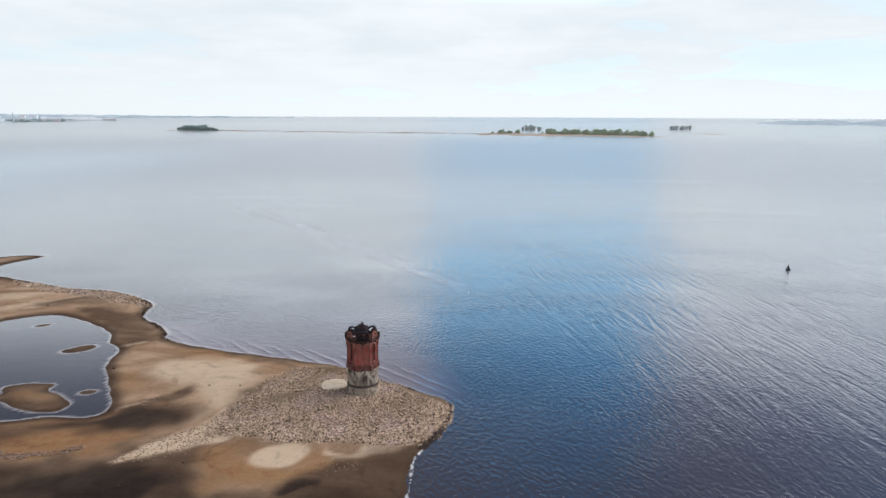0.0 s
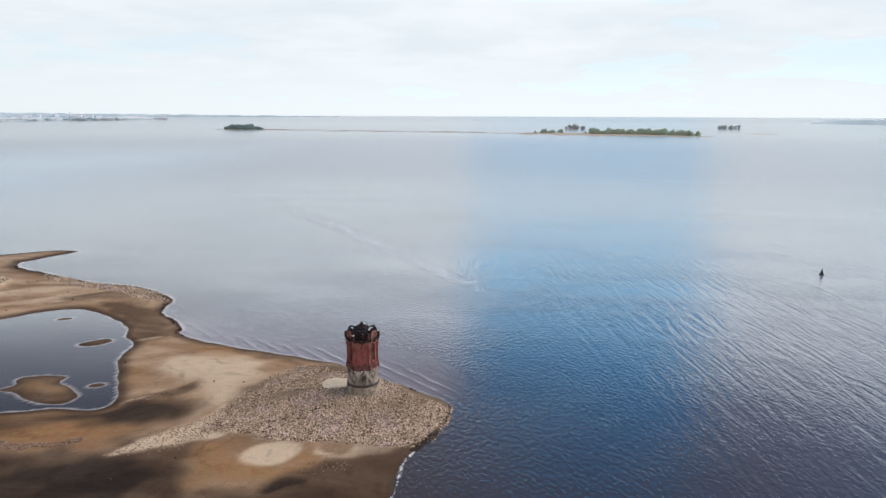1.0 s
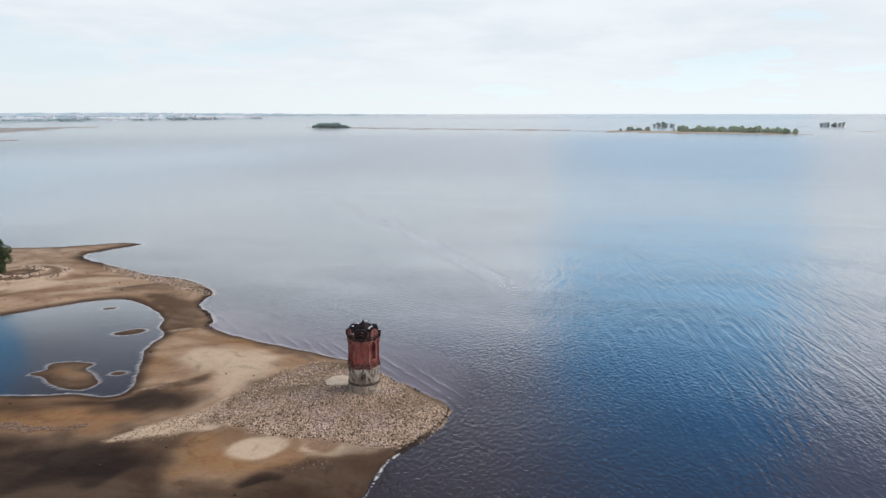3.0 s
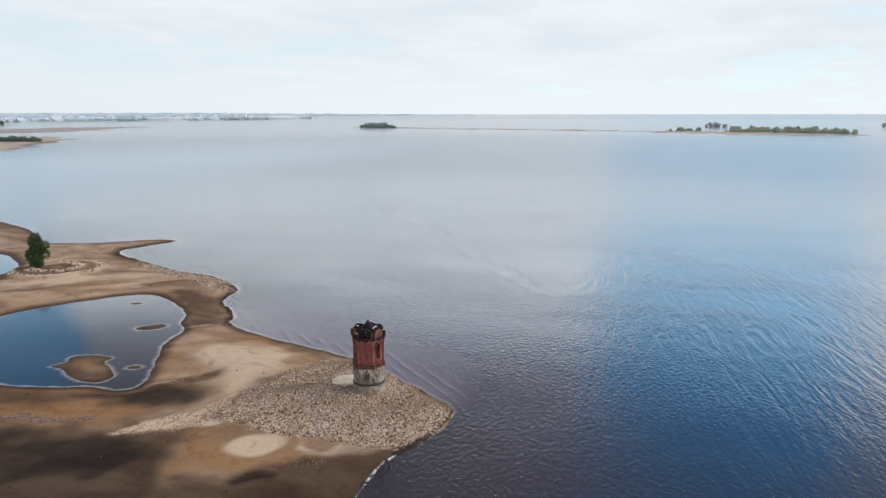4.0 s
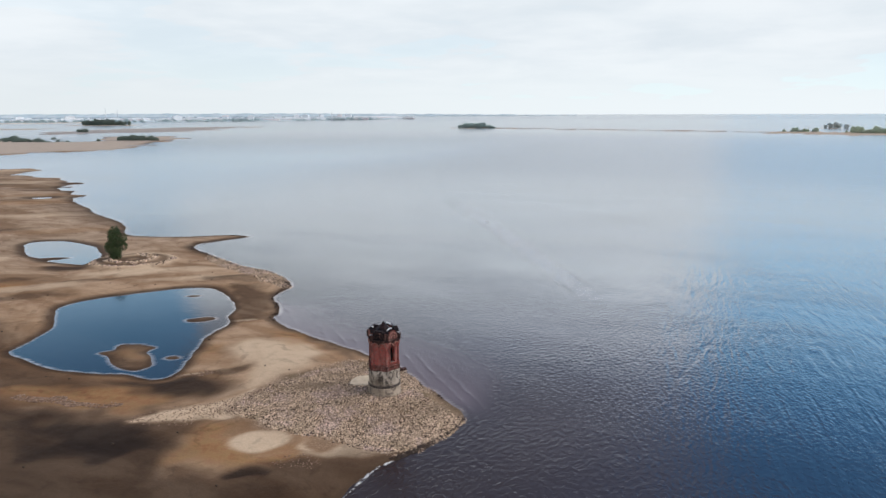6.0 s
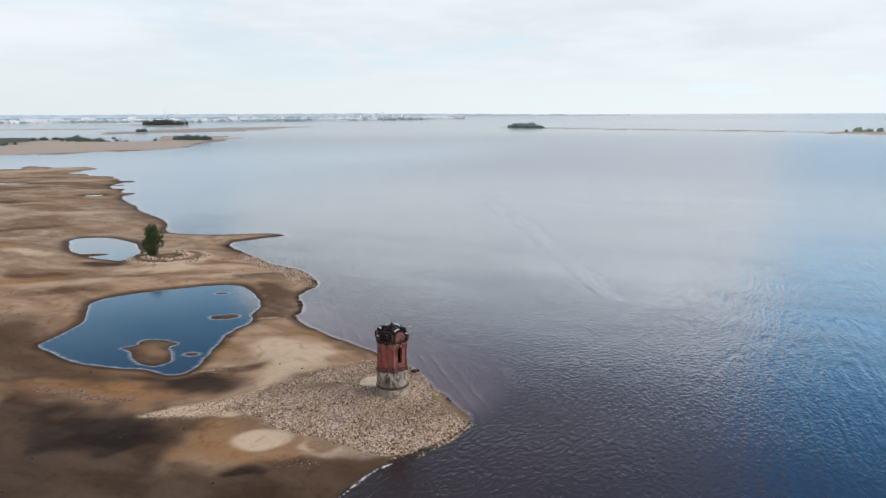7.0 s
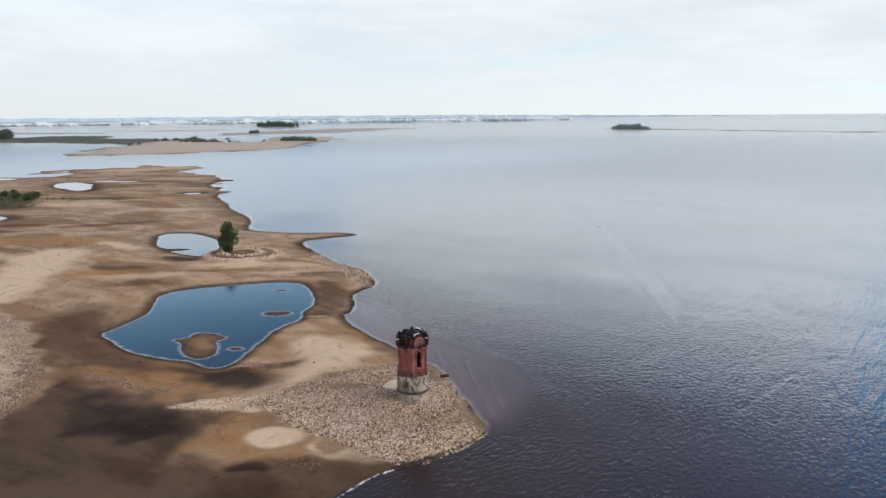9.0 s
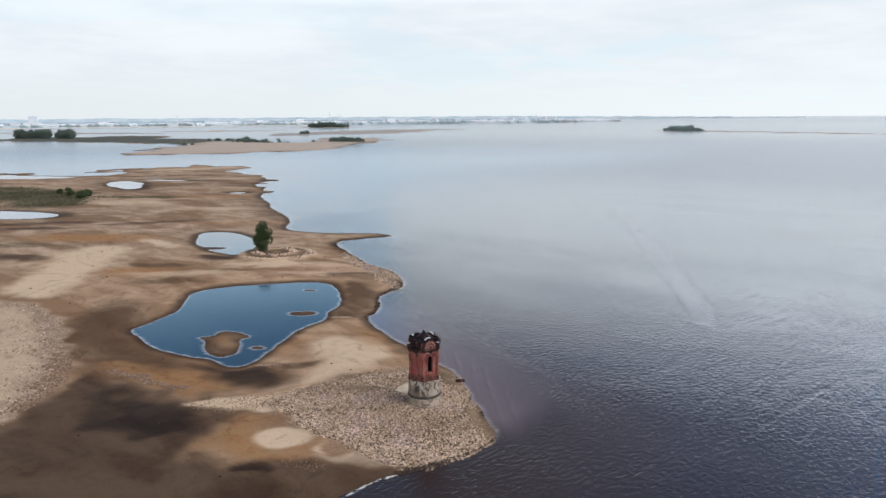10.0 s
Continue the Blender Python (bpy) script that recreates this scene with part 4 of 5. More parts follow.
        bm = bmesh.new()
        for i in range(7):          # crumbling bricks along the crown
            q = math.pi * (i + 0.5) / 7
            box(bm, -0.15, 0.15, -0.38, 0.16, 0.0, 0.10 + 0.05 * ((i + k) % 3), m @ Matrix.Translation((0.86 * math.cos(q), 0, 9.70 + crown * math.sin(q))) @ Matrix.Rotation(math.pi / 2 - q, 4, "Y"))
        part("coping", bm, ROOF, gable, "soot-black broken brick coping")
        bm = bmesh.new()
        prism(bm, arch(1.52, 9.58, 0.84, 12) + arch(1.20, 9.58, 0.64, 12)[::-1], 0.12, 0.24, upright(m))
        prism(bm, arch(0.84, 9.50, 0.50, 10) + arch(0.56, 9.50, 0.32, 10)[::-1], 0.12, 0.20, upright(m))
        part("gable_moulding", bm, BRICK_PALE if k % 2 else BRICK_DARK, gable)
        if k % 2:
            bm = bmesh.new()
            ring = arch(1.84, 9.80, crown + 0.12, 14)[4:9]
            prism(bm, [(x * 1.02, y + 0.05) for x, y in ring] + [(x * 0.92, y - 0.04) for x, y in ring][::-1], -0.40, -0.20, upright(m))
            part("gable_flashing", bm, FLASHING_WHITE, gable, "scrap of flashing, whitened to read as a glint")
    part("cornice", lathe(bmesh.new(), [(2.10, 9.00), (2.28, 9.06), (2.30, 9.14), (2.40, 9.20), (2.42, 9.30), (2.0, 9.36)], 6, hexa), BRICK_DARK, t)
    # an added core, coloured black so that the openings look dark
    part("black_core", lathe(bmesh.new(), [(1.15, 5.7), (1.15, 9.3)], 16), CORE_BLACK, t, "added black core that keeps the window openings dark")
    part("inner_floor", lathe(bmesh.new(), [(1.75, 5.5), (1.75, 5.82)], 6, hexa), DARK_STONE, t)
    roof = part("roof", lathe(bmesh.new(), [(2.16, 9.32), (2.14, 9.46), (1.52, 10.12), (0.80, 10.75), (0.32, 11.02)], 6, hexa), ROOF, t, "dark rusted sheet roof")
    bm = bmesh.new()
    for k in (1, 3, 5):             # little saddle roofs running back from the gables
        m = face_frame(k)
        v = [bm.verts.new(m @ Vector(p)) for p in ((-0.82, -0.34, 9.6), (0.82, -0.34, 9.6), (0.0, -0.34, 10.5), (0.0, -1.6, 10.5), (-0.35, -1.6, 9.9), (0.35, -1.6, 9.9))]
        for f in ((0, 2, 3, 4), (1, 5, 3, 2), (0, 1, 2), (0, 4, 5, 1), (3, 5, 4)):
            bm.faces.new([v[i] for i in f])
    part("saddle_roof", bm, ROOF, roof)
    part("finial", lathe(bmesh.new(), [(0.34, 10.9), (0.44, 11.04), (0.28, 11.12), (0.18, 11.28), (0.05, 11.55)], 8), ROOF, t, "short dark metal spike")
    # fallen lump of the wall by the shore
    f = thing("fallen_masonry", pose(-2.6, 11.6, ground_at(-2.6, 11.6) - 0.1, 6, -8, 25), "broken lump of red brickwork fallen on the shore", "rubble")
    for px, py, a, b, h in ((0, 0, 0.5, 0.36, 0.5), (0.55, 0.3, 0.34, 0.3, 0.34)):
        bm = bmesh.new()
        prism(bm, [(px - a, py - b * 0.7), (px - a * 0.2, py - b), (px + a * 0.8, py - b * 0.8), (px + a, py + b * 0.3), (px + a * 0.3, py + b), (px - a * 0.8, py + b * 0.8)], -0.2, h)
        bmesh.ops.bevel(bm, geom=list(bm.edges), offset=0.12, segments=1, affect="EDGES")
        part("brickwork", bm, BRICK_DARK, f)
    # flat slab beside it
    s = thing("slab", pose(-4.5, 1.5, ground_at(-4.5, 1.5) - 0.1, 1.5, 2, 12), "bleached flat concrete slab half sunk in gravel beside the tower", "slab")
    bm = bmesh.new()
    prism(bm, [(-1.5, -0.6), (-0.4, -0.9), (1.4, -0.8), (2.2, 0.4), (2.0, 2.6), (0.6, 3.0), (-1.0, 2.4), (-1.65, 0.9)], -0.3, 0.24)
    bmesh.ops.bevel(bm, geom=list(bm.edges), offset=0.05, segments=1, affect="EDGES")
    part("block", bm, SLAB, s)


build_tower()


# ---- trees ----
def leaf_cloud(bm, rng, centres, leaf, count, flat=1.0):
    """Many small leaf blades spread over the surface of some clumps."""
    total = sum(r * r for *_, r in centres)
    for cx, cy, cz, r in centres:
        for _ in range(int(count * r * r / total)):
            d = Vector((rng.gauss(0, 1), rng.gauss(0, 1), rng.gauss(0, 1))).normalized()
            p = Vector((cx, cy, cz)) + Vector((d.x, d.y, d.z * flat)) * r * (0.45 + 0.62 * rng.random() ** 0.6)
            q = Euler((rng.uniform(0, 6.3), rng.uniform(0, 6.3), rng.uniform(0, 6.3))).to_quaternion()
            s = leaf * rng.uniform(0.6, 1.35)
            bm.faces.new([bm.verts.new(p + q @ Vector(c) * s) for c in ((-0.5, 0, 0), (0, -0.28, 0.08), (0.5, 0, 0), (0, 0.28, 0.08))])


def tree_proto(name, seed, tall, wide, leaf, count, mat, label, category, clumps=14, low=0.25, group=""):
    rng = random.Random(seed)
    t = thing(name, pose(0, 0, 0), label, category, group)
    bm = bmesh.new()
    knots = [Vector((0, 0, -0.4))]
    for i in range(1, 6):
        knots.append(Vector((rng.uniform(-0.03, 0.03) * tall, rng.uniform(-0.03, 0.03) * tall, tall * 0.86 * i / 5)))
    r0 = tall * 0.022
    for i in range(5):
        tube(bm, knots[i], knots[i + 1], r0 * (1 - i / 5.5), r0 * (1 - (i + 1) / 5.5))
    centres = []
    for i in range(clumps):
        f = low + (1 - low) * (i + 0.5) / clumps
        a = i * 2.4 + rng.uniform(-0.5, 0.5)
        reach = wide * 0.5 * math.sin(math.pi * min(0.97, (f - low * 0.6) / (1.12 - low * 0.6))) ** 0.7 * rng.uniform(0.35, 0.85)
        base = knots[min(4, int(f * 4.6))]
        tip = Vector((base.x + reach * math.cos(a), base.y + reach * math.sin(a), tall * f * 0.94))
        tube(bm, Vector((base.x, base.y, max(0.1, tip.z - reach * 0.7))), tip, r0 * 0.35, r0 * 0.12, 5)
        centres.append((tip.x, tip.y, tip.z, wide * rng.uniform(0.17, 0.28)))
    part("trunk", bm, BARK, t)
    bm = bmesh.new()
    leaf_cloud(bm, rng, centres, leaf, count, 0.85)
    part("crown", bm, mat, t)
    return t


def place(proto, spots, label="", seed=5):
    """Puts the tree itself at the first spot and copies at the others: x, y, scale."""
    rng = random.Random(seed)
    for i, (x, y, s) in enumerate(spots):
        m = Matrix.Translation((x, y, ground_at(x, y) - 0.05)) @ Matrix.Rotation(rng.uniform(0, 6.28), 4, "Z") @ Matrix.Diagonal((s, s, s * rng.uniform(0.85, 1.12), 1))
        ob = proto if i == 0 else copy_thing(proto, m)
        ob.matrix_basis = m


tree_by_pond = tree_proto("tree", 11, 7.8, 5.2, 0.36, 6500, LEAF, "young dark green poplar on a low mound beside a pond", "tree", 24, 0.03)
place(tree_by_pond, [(*TREE_AT, 1.0)])


def row(rng, a, b, count, spread, s0, s1):
    return [(a[0] + (b[0] - a[0]) * (i + rng.random()) / count + rng.uniform(-1, 1) * spread, a[1] + (b[1] - a[1]) * (i + rng.random()) / count + rng.uniform(-1, 1) * spread,
             rng.uniform(s0, s1)) for i in range(count)]


def plant_islands():
    rng = random.Random(21)
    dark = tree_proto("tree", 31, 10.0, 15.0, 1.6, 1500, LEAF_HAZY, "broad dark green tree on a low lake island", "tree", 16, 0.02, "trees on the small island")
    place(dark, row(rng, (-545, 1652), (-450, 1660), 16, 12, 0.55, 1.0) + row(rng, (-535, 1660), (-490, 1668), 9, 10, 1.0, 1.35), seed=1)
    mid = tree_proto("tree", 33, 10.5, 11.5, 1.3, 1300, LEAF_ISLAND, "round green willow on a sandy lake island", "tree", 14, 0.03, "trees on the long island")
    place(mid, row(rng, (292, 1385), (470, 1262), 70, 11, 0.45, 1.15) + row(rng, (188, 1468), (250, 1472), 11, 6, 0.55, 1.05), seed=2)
    pale = tree_proto("tree", 35, 12.0, 11.0, 1.4, 1100, LEAF_HAZE_GREY, "willow on a far sandbar, leaves greyed for haze", "tree", 12, 0.05, "trees on the far sandbar")
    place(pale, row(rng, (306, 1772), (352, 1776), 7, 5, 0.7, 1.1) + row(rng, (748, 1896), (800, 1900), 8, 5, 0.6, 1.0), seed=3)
    bush = tree_proto("bush", 37, 5.0, 11.0, 0.9, 1400, LEAF_FAR, "low green bush on the sandy peninsula", "bush", 12, 0.08, "bushes on the peninsula")
    place(bush, row(rng, (-758, 737), (-706, 751), 30, 9, 0.55, 1.15) + row(rng, (-1000, 730), (-850, 680), 30, 9, 0.2, 0.6) + row(rng, (-968, 716), (-915, 700), 16, 9, 0.6, 1.15) + row(rng, (-845, 690), (-770, 705), 9, 6, 0.3, 0.6)
          + row(rng, (-965, 661), (-971, 719), 10, 8, 0.4, 0.8) + row(rng, (-880, 645), (-825, 672), 14, 7, 0.4, 0.9) + row(rng, (-872, 530), (-861, 556), 7, 5, 0.3, 0.6) + row(rng, (-1005, 769), (-900, 770), 14, 12, 0.5, 0.9)
          + row(rng, (-1195, 1069), (-1172, 1076), 5, 6, 0.9, 1.3), seed=4)
    grove = tree_proto("tree", 39, 17.0, 14.0, 1.8, 1500, LEAF_FAR, "tall dark tree in a grove on a sandbar", "tree", 16, 0.02, "trees of the grove")
    place(grove, row(rng, (-1474, 575), (-1345, 622), 34, 12, 0.8, 1.05) + row(rng, (-1945, 1800), (-1765, 1818), 46, 12, 0.55, 0.85) + row(rng, (-1900, 1805), (-1810, 1812), 24, 14, 0.8, 1.2), seed=6)
    scrub = tree_proto("bush", 41, 2.6, 4.2, 0.55, 700, LEAF, "small willow bush among dry grass", "bush", 10, 0.05, "bushes on the mudflat")
    place(scrub, row(rng, (-335, 118), (-286, 104), 9, 6, 0.5, 1.2), seed=7)
    bm = bmesh.new()
    for outline, count in ((GREEN_BAND, 4200), (rounded([(-296, 106), (-272, 117), (-252, 132), (-256, 138), (-276, 128), (-298, 114)]), 500)):
        lo, hi = outline.min(axis=0), outline.max(axis=0)
        for _ in range(count):
            x, y = rng.uniform(lo[0], hi[0]), rng.uniform(lo[1], hi[1])
            if float(inside(np.array([x]), np.array([y]), outline)[0]) + rng.uniform(-5, 5) < 0 or float(lattice(np.array([x]), np.array([y]), 9.0, 81)[0]) < 0.3:
                continue
            z, h = ground_at(x, y), rng.uniform(0.08, 0.3)
            if z < 0.05:
                continue
            for _ in range(2):
                a, w = rng.uniform(0, 6.28), rng.uniform(0.25, 0.8)
                dx, dy = w * math.cos(a), w * math.sin(a)
                bm.faces.new([bm.verts.new(p) for p in ((x - dx, y - dy, z - 0.05), (x + dx, y + dy, z - 0.05), (x + dx * 0.5, y + dy * 0.5, z + h * 0.8), (x - dx * 0.2, y - dy * 0.2, z + h))])
    tagged(part("reeds", bm, REED), "dull green reeds and grass on the mudflat", "reeds", kind="stuff")


plant_islands()


# ---- far shore ----
def far_material(name, a, b):
    """Land lost in the haze of distance, which is mixed into its base colour."""
    m, n = material(name)
    geo = n.add("ShaderNodeNewGeometry").outputs["Position"]
    v = n.noise(n.mapped(geo, (1, 1, 2.5)), 0.012, 6, 0.65)
    finish(n, Base_Color=n.mix(n.smooth(v, 0.35, 0.65), a, b), Roughness=1.0, **{"Specular IOR Level": 0.0})
    return m


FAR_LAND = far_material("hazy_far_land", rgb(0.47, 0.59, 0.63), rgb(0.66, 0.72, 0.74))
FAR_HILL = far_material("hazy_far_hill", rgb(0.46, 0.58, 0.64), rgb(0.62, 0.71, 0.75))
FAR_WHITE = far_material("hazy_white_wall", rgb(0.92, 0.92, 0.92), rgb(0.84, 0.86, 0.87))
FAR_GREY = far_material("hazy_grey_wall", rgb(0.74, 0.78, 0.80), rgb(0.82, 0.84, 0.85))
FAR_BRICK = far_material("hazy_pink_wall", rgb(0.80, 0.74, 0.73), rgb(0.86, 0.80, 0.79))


def polar(az, r):
    return r * math.sin(radians(az)), r * math.cos(radians(az))


def ridge_strip(name, az0, az1, r_of, h_of, deep, mat, label, steps=220):
    """A strip of far land: a bank facing the lake, and a top that runs back."""
    verts, faces = [], []
    for i in range(steps + 1):
        az = az0 + (az1 - az0) * i / steps
        r, h = r_of(az), h_of(az)
        for rr, z in ((r, -1.0), (r + 30, min(2.0, h)), (r + deep * 0.5, h), (r + deep, h * 0.9), (r + deep, -1.0)):
            verts.append((*polar(az, rr), z))
    for i in range(steps):
        for j in range(4):
            a = i * 5 + j
            faces.append((a, a + 1, a + 6, a + 5))
    me = bpy.data.meshes.new(name)
    me.from_pydata(verts, [], faces)
    me.materials.append(mat)
    return tagged(new(name, me), label, "far shore", kind="structure")


def wave(az, seed):
    return float(lattice(np.array([az * 10.0]), np.array([seed * 13.0]), 6.0, seed)[0] * 0.6 + lattice(np.array([az * 10.0]), np.array([seed * 13.0]), 1.7, seed + 1)[0] * 0.4)


def city_range(az):
    return 3350 + 900 * max(0.0, (az + 40) / 30.0)


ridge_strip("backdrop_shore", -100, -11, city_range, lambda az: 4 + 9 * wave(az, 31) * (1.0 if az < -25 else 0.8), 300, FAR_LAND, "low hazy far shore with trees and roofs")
ridge_strip("backdrop_hills", -110, -9, lambda az: 4350, lambda az: 24 + 9 * wave(az * 3, 41) + 8 * max(-1.0, min(1.0, (-az - 20) / 12)), 200, FAR_HILL, "hills behind the far shore, painted pale blue for haze")
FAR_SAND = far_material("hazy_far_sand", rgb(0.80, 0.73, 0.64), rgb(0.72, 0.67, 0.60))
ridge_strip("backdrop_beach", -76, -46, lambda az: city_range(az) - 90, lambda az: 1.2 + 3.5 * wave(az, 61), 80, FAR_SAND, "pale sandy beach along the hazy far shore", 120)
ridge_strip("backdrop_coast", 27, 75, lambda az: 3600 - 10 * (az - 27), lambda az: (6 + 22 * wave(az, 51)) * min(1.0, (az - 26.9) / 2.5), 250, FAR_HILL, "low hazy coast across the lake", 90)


def far_building(rng, az, r, w, d, h, mat, pitched):
    x, y = polar(az, r)
    t = thing("building", pose(x, y, 0, 0, 0, -az + rng.uniform(-25, 25)), "pale building in the haze on the far shore", "building", "buildings on the far shore")
    part("wall", box(bmesh.new(), -w / 2, w / 2, -d / 2, d / 2, -1, h), mat, t)
    bm = bmesh.new()
    if pitched:
        v = [bm.verts.new(p) for p in ((-w / 2 - 1, -d / 2 - 1, h), (w / 2 + 1, -d / 2 - 1, h), (w / 2 + 1, d / 2 + 1, h), (-w / 2 - 1, d / 2 + 1, h), (-w / 2 - 1, 0, h + d * 0.3), (w / 2 + 1, 0, h + d * 0.3))]
        for f in ((0, 1, 5, 4), (2, 3, 4, 5), (0, 4, 3), (1, 2, 5), (0, 3, 2, 1)):
            bm.faces.new([v[i] for i in f])
    else:
        box(bm, -w / 2 - 0.5, w / 2 + 0.5, -d / 2 - 0.5, d / 2 + 0.5, h, h + 1.2)
        box(bm, -w / 8, w / 8, -d / 6, d / 6, h + 1.2, h + 4)
    part("roof", bm, FAR_GREY, t)


def build_city():
    rng = random.Random(77)
    for i in range(190):
        az = -78 + 56 * rng.random() ** 0.8
        big = rng.random()
        h = rng.uniform(3, 10) if big < 0.9 else rng.uniform(14, 26)
        w = rng.uniform(24, 95) if big < 0.9 else rng.uniform(22, 44)
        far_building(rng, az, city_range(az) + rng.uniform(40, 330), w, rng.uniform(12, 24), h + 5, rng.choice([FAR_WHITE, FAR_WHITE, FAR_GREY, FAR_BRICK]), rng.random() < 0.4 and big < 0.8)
    for az, r, h, w in ((-28.7, 3560, 40, 5.0), (-45.4, 3700, 62, 2.6), (-44.6, 3700, 54, 2.6), (-57.0, 3650, 50, 4)):
        x, y = polar(az, r)
        t = thing("chimney", pose(x, y, 0), "tall thin hazy stack on the far shore", "chimney", "stacks on the far shore")
        part("shaft", lathe(bmesh.new(), [(w * 0.7, -1), (w * 0.5, h * 0.5), (w * 0.38, h)], 10), FAR_GREY, t)
        part("cap", lathe(bmesh.new(), [(w * 0.46, h), (w * 0.46, h + 2)], 10), FAR_GREY, t)
    far_building(rng, -66.6, 3620, 34, 20, 48, FAR_GREY, False)
    bm = bmesh.new()
    for i in range(520):
        az = -98 + 73 * rng.random()
        x, y = polar(az, city_range(az) + rng.uniform(5, 120))
        s = rng.uniform(7, 15)
        leaf_cloud(bm, rng, [(x, y, s * 0.5, s * 0.7), (x + s * 0.8, y, s * 0.35, s * 0.5)], s * 0.6, 42, 0.7)
    # the woods' haze is mixed into their pale leaf colour
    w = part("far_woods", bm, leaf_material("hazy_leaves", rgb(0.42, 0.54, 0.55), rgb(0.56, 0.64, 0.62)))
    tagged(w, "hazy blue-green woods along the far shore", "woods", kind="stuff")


build_city()


# ---- buoys ----
def build_buoy(x, y, s):
    t = thing("buoy", pose(x, y, 0, 3, -2, 20) @ Matrix.Diagonal((s, s, s, 1)), "dark conical navigation buoy floating on the lake", "buoy", "buoys")
    part("hull", lathe(bmesh.new(), [(0.55, -0.35), (0.80, -0.1), (0.84, 0.18), (0.70, 0.34), (0.4, 0.40)], 18), BUOY, t)
    bm = bmesh.new()
    for i in range(4):
        a = math.pi / 2 * i + 0.4
        tube(bm, (0.55 * math.cos(a), 0.55 * math.sin(a), 0.35), (0.13 * math.cos(a), 0.13 * math.sin(a), 1.55), 0.06, 0.045)
    for z, r in ((0.75, 0.42), (1.15, 0.27)):
        for i in range(4):
            a, b = math.pi / 2 * i + 0.4, math.pi / 2 * (i + 1) + 0.4
            tube(bm, (r * math.cos(a), r * math.sin(a), z), (r * math.cos(b), r * math.sin(b), z), 0.035, 0.035, 5)
    part("cage", bm, BUOY, t)
    part("daymark", lathe(bmesh.new(), [(0.46, 0.62), (0.30, 1.2), (0.20, 1.55)], 12), BUOY, t)
    part("lantern", lathe(bmesh.new(), [(0.17, 1.55), (0.17, 1.72), (0.11, 1.76), (0.12, 2.05), (0.04, 2.2)], 10), BUOY, t)


build_buoy(105.9, 82.4, 0.74)
build_buoy(-476, 606, 0.85)


# ---- foam ----
def ribbon(name, points, widths, label, lift=0.02, across=6, sub=10, fade=4, wander=0.8):
    """A thin strip of foam lying on the water along a smooth line."""
    p = np.array(points, float)
    t = np.linspace(0, len(p) - 1, (len(p) - 1) * sub + 1)
    i = np.clip(t.astype(int), 0, len(p) - 2)
    f = (t - i)[:, None]
    before, after = p[np.maximum(i - 1, 0)], p[np.minimum(i + 2, len(p) - 1)]
    a, b = p[i], p[i + 1]
    c = 0.5 * (2 * a + (b - before) * f + (2 * before - 5 * a + 4 * b - after) * f ** 2 + (3 * a - before - 3 * b + after) * f ** 3)
    way = np.gradient(c, axis=0)
    side = np.stack([-way[:, 1], way[:, 0]], axis=1) / np.linalg.norm(way, axis=1)[:, None]
    wide = np.interp(t, np.linspace(0, len(p) - 1, len(widths)), widths)
    verts, thick, faces = [], [], []
    n = across + 1
    for k in range(len(t)):
        wig = (lattice(np.array([c[k, 0]]), np.array([c[k, 1]]), 3.0, 61)[0] - 0.5) * wide[k] * wander
        for j in range(n):
            s = j / across * 2 - 1
            q = c[k] + side[k] * (s * wide[k] * 0.5 + wig)
            verts.append((q[0], q[1], lift))
            thick.append((1 - s * s) * min(1.0, k / fade, (len(t) - 1 - k) / fade))
    for k in range(len(t) - 1):
        for j in range(across):
            a0 = k * n + j
            faces.append((a0, a0 + n, a0 + n + 1, a0 + 1))
    me = bpy.data.meshes.new(name)
    me.from_pydata(verts, [], faces)
    me.materials.append(FOAM)
    values(me, "thick", np.array(thick))
    return tagged(new(name, me), label, "foam", kind="stuff")


ribbon("foam_line", [(6.3, -29), (6.2, -26.2), (6.5, -22.5), (6.7, -19.5), (7.2, -17.2), (8.2, -14.6)], [0.5, 1.7, 0.4, 1.9, 0.6, 1.6, 0.4], "white foam of a small wave breaking on sand")


def build_wake():
    """A long smear of calm pale scum drifting on the lake."""
    m, n = material("scum")
    geo = n.add("ShaderNodeNewGeometry").outputs["Position"]
    mask = n.add("ShaderNodeAttribute", attribute_name="thick").outputs["Fac"]
    v = n.noise(geo, 0.14, 5, 0.6, 0.5)
    on = n.math("MULTIPLY", n.math("POWER", mask, 1.2), n.smooth(v, 0.3, 0.7, 0.22, 0.28), clamp=True)
    b = n.add("ShaderNodeBsdfPrincipled", {"Base Color": rgb(0.93, 0.95, 0.96), "Roughness": 0.32, "Specular IOR Level": 0.7})
    t = n.add("ShaderNodeBsdfTransparent")
    mixed = n.add("ShaderNodeMixShader", {0: on, 1: t.outputs[0], 2: b.outputs[0]})
    n.add("ShaderNodeOutputMaterial", {"Surface": mixed.outputs[0]})
    ob = ribbon("foam_streak", [(-72, 228), (-56, 200), (-29, 155), (-5, 110), (10, 82), (18, 66), (22, 57)], [14, 12, 9, 8, 7, 5], "long pale streak of foam drifting on the lake", 0.03, fade=18, wander=0.12)
    ob.data.materials.clear()
    ob.data.materials.append(m)


build_wake()


